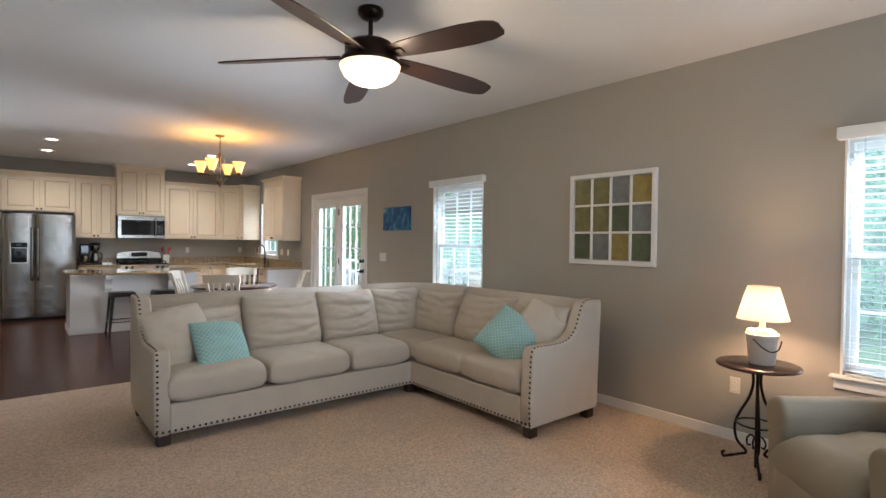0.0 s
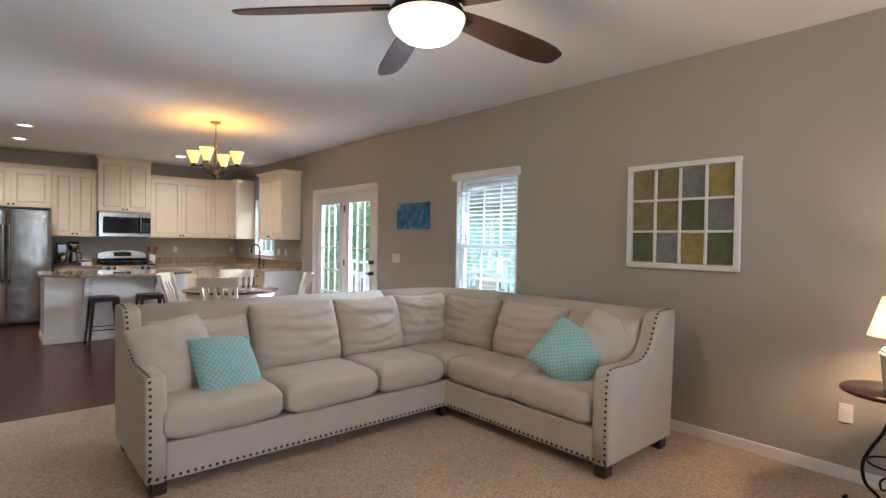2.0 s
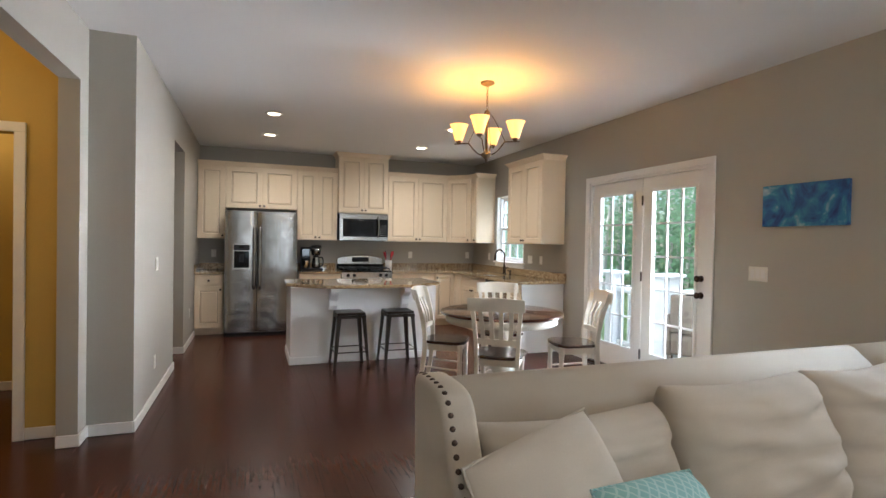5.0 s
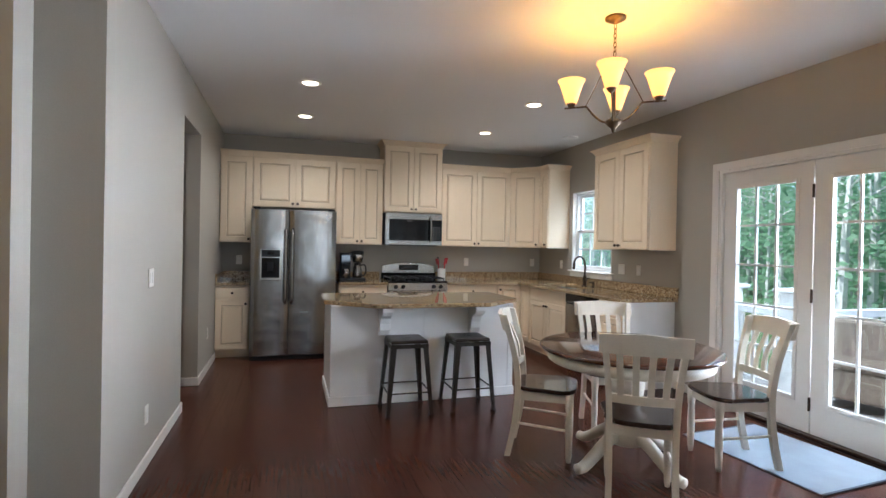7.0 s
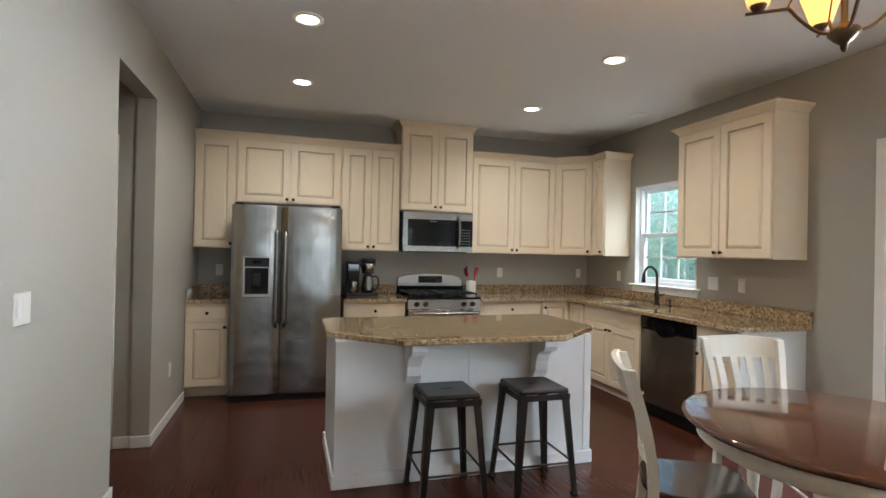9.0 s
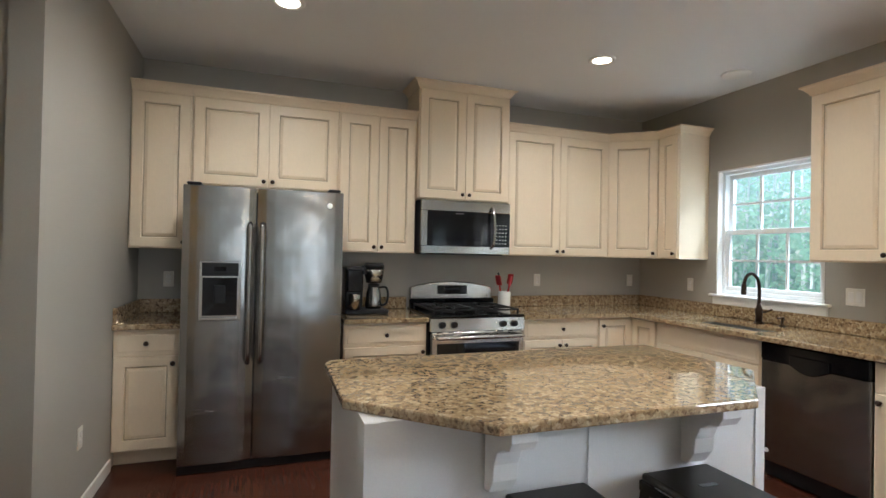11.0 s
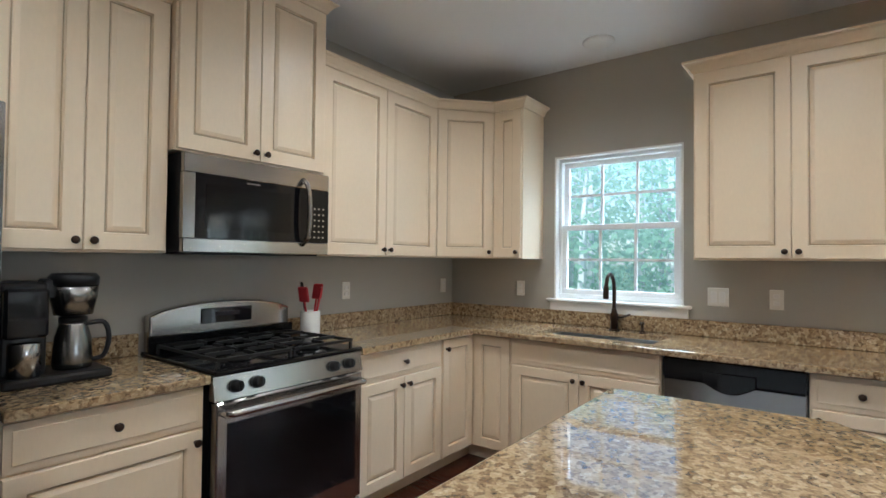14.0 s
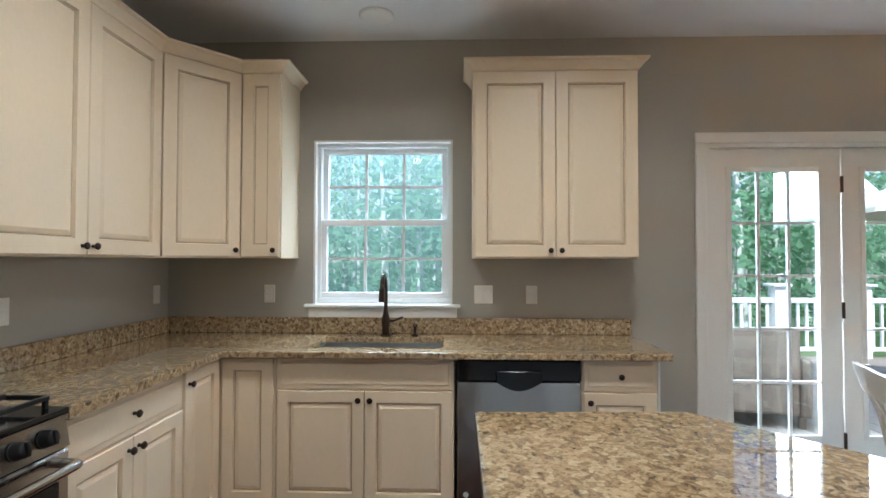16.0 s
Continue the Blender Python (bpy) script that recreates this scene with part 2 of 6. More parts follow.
M_BLACK = mat("black_enamel", (0.006, 0.006, 0.007), 0.10, scale=10, vary=0.1, rough_vary=0.03, spec=0.35)
M_BLACKPL = mat("black_plastic", (0.010, 0.010, 0.011), 0.35, scale=10, vary=0.1, spec=0.35)
M_DARKGLASS = mat("dark_oven_glass", (0.010, 0.010, 0.012), 0.05, scale=10, vary=0.05, rough_vary=0.01, spec=0.45)
M_IRON = mat("cast_iron", (0.012, 0.012, 0.012), 0.55, 0.3, scale=40, vary=0.2, bump=0.3)
M_GLASS = glass_mat("window_glass")
M_CLEAR = glass_mat("clear_glass", (0.9, 0.95, 0.95))
M_VINYL = mat("white_vinyl", (0.82, 0.83, 0.82), 0.4, scale=3, vary=0.03)
M_SLAT = mat("white_blind_slat", (0.80, 0.82, 0.80), 0.45, scale=5, vary=0.03)
M_PLATE = mat("ivory_plate", (0.78, 0.75, 0.68), 0.35, scale=10, vary=0.03)
M_RED = mat("red_silicone", (0.50, 0.03, 0.04), 0.45, scale=10, vary=0.1)
M_CERAMIC = mat("white_ceramic", (0.80, 0.78, 0.73), 0.15, scale=8, vary=0.03)
# mostly clear sheet with a little pale translucence that stands in for outdoor haze
M_SCREEN, screen_tree, screen_b = nodes_of("haze_screen")
screen_mix, screen_clear, screen_haze = (screen_tree.nodes.new(k) for k in ("ShaderNodeMixShader", "ShaderNodeBsdfTransparent", "ShaderNodeBsdfTranslucent"))
screen_haze.inputs[0].default_value = (0.50, 0.64, 0.64, 1)
screen_mix.inputs[0].default_value = 0.06
screen_tree.links.new(screen_clear.outputs[0], screen_mix.inputs[1])
screen_tree.links.new(screen_haze.outputs[0], screen_mix.inputs[2])
screen_tree.links.new(screen_mix.outputs[0], screen_tree.nodes["Material Output"].inputs[0])
M_BULB = glow_mat("downlight_glow", (1.0, 0.82, 0.58), 9)


# ---- mesh helpers ----
def bx(bm, x0, x1, y0, y1, z0, z1, bevel=0.0, seg=1):
    r = bmesh.ops.create_cube(bm, size=1.0, matrix=Matrix.Translation(((x0 + x1) / 2, (y0 + y1) / 2, (z0 + z1) / 2)) @ Matrix.Diagonal((abs(x1 - x0), abs(y1 - y0), abs(z1 - z0), 1)))
    if bevel:
        es = list({e for v in r["verts"] for e in v.link_edges})
        bmesh.ops.bevel(bm, geom=es, offset=bevel, segments=seg, affect="EDGES", profile=0.5)
    return bm


def box(*a, **k):
    return bx(bmesh.new(), *a, **k)


def lathe(bm, profile, n=20, at=(0, 0, 0), m=None):
    m = (m or Matrix()) if m else Matrix.Translation(at)
    rings = []
    for r, z in profile:
        rings.append([bm.verts.new(m @ Vector((r * math.cos(2 * math.pi * i / n), r * math.sin(2 * math.pi * i / n), z))) for i in range(n)])
    for a, b in zip(rings, rings[1:]):
        for i in range(n):
            bm.faces.new((a[i], a[(i + 1) % n], b[(i + 1) % n], b[i]))
    for ring, rev in ((rings[0], True), (rings[-1], False)):
        bm.faces.new(ring[::-1] if rev else ring)
    return bm


def tube(bm, pts, r, n=8, taper=None):
    pts = [Vector(p) for p in pts]
    rings, up = [], None
    for i, p in enumerate(pts):
        d = (pts[min(i + 1, len(pts) - 1)] - pts[max(i - 1, 0)]).normalized()
        if up is None:
            up = d.orthogonal().normalized()
        side = (up - d * up.dot(d))
        side = side.normalized() if side.length > 1e-6 else d.orthogonal().normalized()
        up = side
        other = d.cross(side)
        rr = r if taper is None else r * (1 + (taper - 1) * i / (len(pts) - 1))
        rings.append([bm.verts.new(p + rr * (math.cos(2 * math.pi * k / n) * side + math.sin(2 * math.pi * k / n) * other)) for k in range(n)])
    for a, b in zip(rings, rings[1:]):
        for k in range(n):
            bm.faces.new((a[k], a[(k + 1) % n], b[(k + 1) % n], b[k]))
    bm.faces.new(rings[0][::-1])
    bm.faces.new(rings[-1])
    return bm


def prism(bm, poly, a0, a1, axis="z", bevel=0.0, seg=2):
    """A polygon carried from a0 to a1 along an axis."""
    def at(p, a):
        return {"z": (p[0], p[1], a), "y": (p[0], a, p[1]), "x": (a, p[0], p[1])}[axis]
    lo, hi = [bm.verts.new(at(p, a0)) for p in poly], [bm.verts.new(at(p, a1)) for p in poly]
    n, fs = len(poly), []
    for i in range(n):
        fs.append(bm.faces.new((lo[i], lo[(i + 1) % n], hi[(i + 1) % n], hi[i])))
    fs += [bm.faces.new(lo[::-1]), bm.faces.new(hi)]
    bmesh.ops.recalc_face_normals(bm, faces=fs)
    if bevel:
        es = list({e for f in fs[-2:] for e in f.edges})
        bmesh.ops.bevel(bm, geom=es, offset=bevel, segments=seg, affect="EDGES", profile=0.5)
    return bm


def smooth_curve(pts, per=6):
    """Catmull-Rom through a few points."""
    P = [Vector(p) for p in pts]
    P = [2 * P[0] - P[1]] + P + [2 * P[-1] - P[-2]]
    out = []
    for i in range(1, len(P) - 2):
        for k in range(per):
            t = k / per
            a, b, c, d = P[i - 1:i + 3]
            out.append(0.5 * ((2 * b) + (c - a) * t + (2 * a - 5 * b + 4 * c - d) * t * t + (3 * b - a - 3 * c + d) * t ** 3))
    out.append(P[-2])
    return out


def part(name, bm, material, parent=None, label="", smooth=False, kind="", m=None):
    me = bpy.data.meshes.new(name)
    bmesh.ops.recalc_face_normals(bm, faces=bm.faces)
    bm.to_mesh(me)
    bm.free()
    me.materials.append(material)
    if smooth:
        for p in me.polygons:
            p.use_smooth = True
    o = new(name, me)
    o.parent = parent
    if m is not None:
        o.matrix_local = m
    return tagged(o, label=label, kind=kind)


def shared(name, me, parent, m):
    o = new(name, me)
    o.parent = parent
    o.matrix_local = m
    return o


def thing(name, m, label, category, group="", kind=""):
    o = new(name)
    o.empty_display_size = 0.1
    o.matrix_world = m if isinstance(m, Matrix) else Matrix.Translation(m)
    return tagged(o, label, category, group, kind)


def structure(name, bm, material, label, category, smooth=False):
    return tagged(part(name, bm, material, smooth=smooth), label, category, kind="structure")


def wall_with_holes(bm, axis, at0, at1, a0, a1, z0, z1, holes):
    """A wall of some thickness from at0 to at1, along the other axis from a0 to a1, with openings (b0, b1, c0, c1)."""
    def piece(p0, p1, q0, q1):
        if p1 - p0 > 1e-4 and q1 - q0 > 1e-4:
            bx(bm, *((at0, at1, p0, p1) if axis == "x" else (p0, p1, at0, at1)), q0, q1)
    last = a0
    for b0, b1, c0, c1 in sorted(holes):
        piece(last, b0, z0, z1)
        piece(b0, b1, z0, c0)
        piece(b0, b1, c1, z1)
        last = b1
    piece(last, a1, z0, z1)
    return bm


# ---- the large structure ----
W3, W2, FD, WK = (-0.43, 0.465, 0.60, 2.06), (3.625, 4.49, 0.60, 2.06), (6.075, 7.76, 0.0, 2.085), (9.33, 10.21, 1.078, 2.115)
structure("wall_east", wall_with_holes(bmesh.new(), "x", XE, XE + 0.15, YS - 0.15, YN + 0.15, 0, ZC, [W3, W2, FD, WK]), M_WALL, "greige painted garden wall with windows and patio doors", "wall")
structure("wall_north", box(-0.12, XE, YN, YN + 0.15, 0, ZC), M_WALL, "greige painted wall behind the kitchen cabinets", "wall")
structure("wall_south", wall_with_holes(bmesh.new(), "y", YS - 0.15, YS, XL - 0.12, XE, 0, ZC, [(0.45, 1.75, 0.66, 2.19), (2.35, 3.65, 0.66, 2.19)]), M_WALL, "greige painted wall closing the living room", "wall")
structure("wall_west_living", wall_with_holes(bmesh.new(), "x", XL - 0.12, XL, YS, 6.77, 0, ZC, [(5.48, 6.60, 0, 2.37)]), M_WALL, "greige painted wall with an open passage to the hall", "wall")
structure("wall_pier", box(XL - 0.12, XK, 6.77, 6.93, 0, ZC), M_WALL, "greige painted pier where the room narrows", "wall")
structure("wall_west_kitchen", wall_with_holes(bmesh.new(), "x", XK - 0.12, XK, 6.93, YN, 0, ZC, [(8.585, 9.385, 0, 2.37)]), M_WALL, "greige painted kitchen wall with an open doorway", "wall")
structure("ceiling", box(-4.2, XE + 0.15, YS - 0.15, YN + 0.15, ZC, ZC + 0.15), M_CEIL, "flat white painted ceiling", "ceiling")
# hall behind the passage, pantry passage behind the doorway
structure("wall_hall_north", wall_with_holes(bmesh.new(), "y", 6.83, 6.93, -3.6, XL - 0.12, 0, ZC, [(-1.50, -0.705, 0, 2.04)]), M_HALL, "ochre painted hall wall with a doorway", "wall")
structure("wall_hall_south", box(-3.6, XL - 0.12, 5.35, 5.45, 0, ZC), M_HALL, "ochre painted hall wall", "wall")
structure("wall_hall_end", box(-3.7, -3.6, 5.35, 8.3, 0, ZC), M_HALL, "ochre painted wall at the end of the hall", "wall")
structure("wall_hall_back", box(-3.6, -0.6, 8.2, 8.3, 0, ZC), M_HALL, "ochre painted wall of the room beyond the hall", "wall")
structure("wall_pantry", wall_with_holes(bmesh.new(), "y", 9.40, 9.50, -1.5, -0.12, 0, ZC, [(-1.1, -0.29, 0, 2.05)]), M_WALL, "greige painted wall of the side passage", "wall")
structure("wall_pantry_west", box(-1.6, -1.5, 8.3, 10.6, 0, ZC), M_WALL, "greige painted end wall of the side passage", "wall")
structure("wall_pantry_back", box(-1.5, -0.12, 10.5, 10.6, 0, ZC), M_WALL, "greige painted wall of the closet behind the passage", "wall")
structure("ground_slab", box(-4.2, XE + 0.15, YS - 0.15, YN + 0.15, -0.25, -0.021), M_SUBFLOOR, "dark underlay below the floor boards", "floor")
carpet = structure("carpet", box(XL - 0.0, XE, YS, 5.283, -0.02, 0.006), M_CARPET, "beige cut pile wall-to-wall carpet", "carpet")

# baseboards
def baseboard(x0, y0, x1, y1, nx, ny, h=0.083):
    """A board along a wall from one point to the other; (nx, ny) points into the room."""
    bm = bmesh.new()
    lo = (min(x0, x1, x0 + nx * 0.014, x1 + nx * 0.014), max(x0, x1, x0 + nx * 0.014, x1 + nx * 0.014))
    la = (min(y0, y1, y0 + ny * 0.014, y1 + ny * 0.014), max(y0, y1, y0 + ny * 0.014, y1 + ny * 0.014))
    bx(bm, *lo, *la, 0.004, h, 0.004)
    structure("baseboard", bm, M_TRIM, "white painted baseboard", "baseboard")


for a in ((XE, YS, XE, 6.01, -1, 0), (XE, 7.825, XE, 8.28, -1, 0), (XL, YS, XL, 5.48, 1, 0), (XL, 6.60, XL, 6.77, 1, 0), (XL, 6.77, XK, 6.77, 0, -1), (XK, 6.756, XK, 8.585, 1, 0), (XK, 9.385, XK, 10.5, 1, 0),
          (XL - 0.12, 6.60, XL + 0.014, 6.60, 0, -1), (XL - 0.12, 5.48, XL + 0.014, 5.48, 0, 1), (-0.12, 9.385, 0.014, 9.385, 0, -1), (-0.12, 8.585, 0.014, 8.585, 0, 1), (XL, YS, XE, YS, 0, 1),
          (-0.64, 6.83, XL - 0.12, 6.83, 0, -1), (-3.6, 6.83, -1.57, 6.83, 0, -1), (-3.6, 8.2, -0.6, 8.2, 0, -1), (-0.22, 9.40, -0.12, 9.40, 0, -1)):
    baseboard(*a)


def casing(name, axis, at, out, a0, a1, z0, z1, w=0.065, d=0.018, sill=False, label="white painted door casing"):
    """Flat trim round an opening on one wall face; out is the side it stands proud on."""
    bm = bmesh.new()
    lo, hi = min(at, at + out * d), max(at, at + out * d)
    for p0, p1, q0, q1 in ((a0 - w, a0, z0, z1), (a1, a1 + w, z0, z1), (a0 - w, a1 + w, z1, z1 + w)):
        bx(bm, *((lo, hi, p0, p1) if axis == "x" else (p0, p1, lo, hi)), q0, q1, 0.004)
    structure(name, bm, M_TRIM, label, "trim")


casing("trim_patio_door", "x", XE, -1, FD[0], FD[1], 0, FD[3])
casing("trim_hall_door", "y", 6.83, -1, -1.50, -0.705, 0, 2.04)
casing("trim_pantry_door", "y", 9.40, -1, -1.1, -0.29, 0, 2.05)


# ---- windows and patio doors ----
def pane_at(parent, x, y0, y1, z0, z1):
    p = part("pane", box(x - 0.002, x + 0.002, y0, y1, z0, z1), M_GLASS, parent)
    p.visible_shadow = False
    return p


def sash(parent, x, y0, y1, z0, z1, cols, rows, w=0.04, grille=0.018):
    bm = bmesh.new()
    for a in ((y0, y1, z0, z0 + w), (y0, y1, z1 - w, z1), (y0, y0 + w, z0 + w, z1 - w), (y1 - w, y1, z0 + w, z1 - w)):
        bx(bm, x - 0.018, x + 0.018, *a, 0.004)
    fr = part("sash", bm, M_VINYL, parent)
    gy0, gy1, gz0, gz1 = y0 + w, y1 - w, z0 + w, z1 - w
    pane_at(fr, x, gy0, gy1, gz0, gz1)
    for i in range(1, cols):
        c = gy0 + (gy1 - gy0) * i / cols
        part("glazing_bar", box(x - 0.010, x + 0.006, c - grille / 2, c + grille / 2, gz0, gz1), M_VINYL, fr)
    for i in range(1, rows):
        c = gz0 + (gz1 - gz0) * i / rows
        part("glazing_bar", box(x - 0.009, x + 0.005, gy0, gy1, c - grille / 2, c + grille / 2), M_VINYL, fr)


def window(name, hole, label, cols, rows, blinds):
    y0, y1, z0, z1 = hole
    w = thing(name, (XE, (y0 + y1) / 2, z0), label, "window", kind="structure")
    base = Matrix.Translation((-XE, -(y0 + y1) / 2, -z0))
    bm = bmesh.new()
    for a in ((y0, y1, z0, z0 + 0.035), (y0, y1, z1 - 0.035, z1), (y0, y0 + 0.035, z0 + 0.035, z1 - 0.035), (y1 - 0.035, y1, z0 + 0.035, z1 - 0.035)):
        bx(bm, XE + 0.045, XE + 0.13, *a, 0.003)
    part("window_frame", bm, M_VINYL, w)
    # sheet added over the full window height to pale the view like haze
    part("haze_screen", box(XE + 0.134, XE + 0.1345, y0 + 0.02, y1 - 0.02, z0 + 0.02, z1 - 0.02), M_SCREEN, w, "pale translucent screen added for haze in the window")
    mid = (z0 + z1) / 2
    sash(w, XE + 0.075, y0 + 0.03, y1 - 0.03, z0 + 0.03, mid + 0.02, cols, rows)
    sash(w, XE + 0.112, y0 + 0.03, y1 - 0.03, mid - 0.02, z1 - 0.03, cols, rows)
    bm = bmesh.new()
    bx(bm, XE - 0.045, XE + 0.05, y0 - 0.05, y1 + 0.05, z0 - 0.022, z0, 0.006)
    part("window_sill", bm, M_TRIM, w)
    part("window_apron", box(XE - 0.016, XE, y0 - 0.03, y1 + 0.03, z0 - 0.085, z0 - 0.022, bevel=0.004), M_TRIM, w)
    bm = bmesh.new()
    for a in ((y0 - 0.001, y0 + 0.012, z0, z1), (y1 - 0.012, y1 + 0.001, z0, z1), (y0, y1, z1 - 0.012, z1 + 0.001)):
        bx(bm, XE - 0.006, XE + 0.045, *a)
    part("window_liner", bm, M_TRIM, w)
    for c in w.children:
        c.matrix_local = base
    if blinds:
        b = thing("window_blind", (XE, (y0 + y1) / 2, z0), "white horizontal slat blind, lowered with open slats", "blind")
        part("headrail", box(-0.055, 0.02, y0 - 0.035 - (y0 + y1) / 2, y1 + 0.035 - (y0 + y1) / 2, z1 - z0 - 0.02, z1 - z0 + 0.055, bevel=0.006), M_SLAT, b, "white valance over the blind")
        half = (y1 - y0) / 2 - 0.02
        bm = box(-0.024, 0.024, -half, half, -0.0012, 0.0012)
        me = bpy.data.meshes.new("slat")
        bm.to_mesh(me)
        bm.free()
        me.materials.append(M_SLAT)
        n = int((z1 - z0 - 0.05) / 0.043)
        for i in range(n):
            shared("slat", me, b, pose(0.012, 0, 0.03 + 0.043 * i, 0, 7, 0))
        part("bottom_rail", box(-0.012, 0.036, -half, half, 0.002, 0.016, bevel=0.003), M_SLAT, b)
        for s in (-0.6, 0.6):
            part("ladder_cord", tube(bmesh.new(), [(-0.013, s * half, 0.01), (-0.013, s * half, z1 - z0)], 0.0012, 5), M_SLAT, b)
        part("wand", tube(bmesh.new(), [(-0.03, half - 0.08, z1 - z0 - 0.02), (-0.032, half - 0.08, z1 - z0 - 0.75)], 0.004, 6), M_CLEAR, b)
    return w


window("window_1", W3, "tall white double-hung window above the lamp table", 3, 2, True)
window("window_2", W2, "tall white double-hung window behind the sectional sofa", 3, 2, True)
window("window_3", WK, "white double-hung kitchen window over the sink", 3, 2, False)
# assumed windows, never in view, that let the southern fill lamps in
for i, (a, b) in enumerate(((0.45, 1.75), (2.35, 3.65))):
    wf = thing("window_%d" % (4 + i), (a, YS, 0.66), "white framed window assumed in the unseen end wall", "window", kind="structure")
    bm = bmesh.new()
    for q in ((0, b - a, 0, 0.05), (0, b - a, 1.48, 1.53), (0, 0.05, 0.05, 1.48), (b - a - 0.05, b - a, 0.05, 1.48), (0.05, b - a - 0.05, 0.74, 0.79)):
        bx(bm, q[0], q[1], -0.11, -0.04, q[2], q[3])
    part("window_frame", bm, M_VINYL, wf)

patio = thing("door_patio", (XE, FD[0], 0), "white patio double door with fifteen-light glass, closed", "patio door", kind="structure")
PY = FD[1] - FD[0]
bm = bmesh.new()
for a in ((0, 0.03, 0, 2.09), (PY - 0.03, PY, 0, 2.09), (0.03, PY - 0.03, 2.06, 2.09)):
    bx(bm, 0.0, 0.15, *a)
part("door_frame", bm, M_TRIM, patio)
part("threshold", box(-0.02, 0.15, 0.03, PY - 0.03, 0.0, 0.03, bevel=0.005), M_KNOB, patio, "dark bronze threshold")
for y0, y1 in ((0.033, PY / 2 - 0.004), (PY / 2 + 0.004, PY - 0.033)):
    st, zb, zt = 0.125, 0.27, 1.92
    bm = bmesh.new()
    for a in ((y0, y0 + st, 0.032, 2.057), (y1 - st, y1, 0.032, 2.057), (y0 + st, y1 - st, 0.032, zb), (y0 + st, y1 - st, zt, 2.057)):
        bx(bm, 0.03, 0.075, *a)
    leaf = part("door_leaf", bm, M_TRIM, patio)
    bm = bmesh.new()
    for a in ((y0 + st - 0.02, y0 + st + 0.012, zb - 0.02, zt + 0.02), (y1 - st - 0.012, y1 - st + 0.02, zb - 0.02, zt + 0.02), (y0 + st + 0.012, y1 - st - 0.012, zb - 0.02, zb + 0.012), (y0 + st + 0.012, y1 - st - 0.012, zt - 0.012, zt + 0.02)):
        bx(bm, 0.020, 0.0298, *a, 0.003)
    part("glass_stop", bm, M_TRIM, leaf)
    pane_at(leaf, 0.052, y0 + st, y1 - st, zb, zt)
    for i in (1, 2):
        c = y0 + st + (y1 - y0 - 2 * st) * i / 3
        part("glazing_bar", box(0.040, 0.060, c - 0.009, c + 0.009, zb, zt), M_VINYL, leaf)
    for i in range(1, 5):
        c = zb + (zt - zb) * i / 5
        part("glazing_bar", box(0.041, 0.059, y0 + st, y1 - st, c - 0.009, c + 0.009), M_VINYL, leaf)
for z in (0.25, 1.05, 1.83):
    part("hinge", tube(bmesh.new(), [(0.022, PY / 2, z - 0.05), (0.022, PY / 2, z + 0.05)], 0.009, 8), M_KNOB, patio, "dark bronze hinge")
for z, r in ((1.08, 0.028), (0.93, 0.030)):
    bm = bmesh.new()
    lathe(bm, ((r, 0), (r, 0.008), (0.012, 0.014), (0.012, 0.03), (0.026, 0.04), (0.03, 0.055), (0.018, 0.066)), 14, m=pose(0.03, 0.095, z, 0, -90, 0))
    kn = part("door_knob", bm, M_KNOB, patio, "dark bronze knob", smooth=True)
    if z < 1.0:
        part("lever", tube(bmesh.new(), [(-0.025, 0.095, z), (-0.03, 0.13, z), (-0.024, 0.205, z - 0.006)], 0.008, 8), M_KNOB, kn, smooth=True)


# ---- switch plates and outlets ----
def plate(m, gangs, sockets, label):
    p = thing("wall_plate", m, label, "outlet" if sockets else "light switch")
    w = 0.07 + 0.046 * (gangs - 1)
    part("cover", box(-w / 2, w / 2, -0.006, 0, -0.057, 0.057, bevel=0.003), M_PLATE, p)
    for g in range(gangs):
        c = (g - (gangs - 1) / 2) * 0.046
        if sockets:
            for s in (-0.02, 0.02):
                part("socket", box(c - 0.016, c + 0.016, -0.008, -0.0062, s - 0.013, s + 0.013, bevel=0.004), M_TRIM, p)
        else:
            part("rocker", box(c - 0.016, c + 0.016, -0.009, -0.0062, -0.033, 0.033, bevel=0.002), M_TRIM, p)
    return p


for y, z, g, s in ((1.06, 0.40, 1, 1), (5.60, 1.16, 3, 0), (10.49, 1.14, 1, 1), (9.135, 1.14, 2, 0), (8.835, 1.14, 1, 1)):
    plate(pose(XE, y, z, 0, 0, 90) @ pose(0, 0, 0, 0, 0, 180), g, s, "ivory wall plate on the greige wall")
for x, z, g, s in ((3.297, 1.14, 1, 1), (4.36, 1.14, 1, 1), (0.20, 1.14, 1, 1)):
    plate(pose(x, YN, z), g, s, "ivory wall plate above the counter")
for y, z, g, s in ((7.61, 1.14, 2, 0), (7.55, 0.32, 1, 1), (9.95, 0.40, 1, 1)):
    plate(pose(XK, y, z, 0, 0, 90), g, s, "ivory wall plate on the side wall")


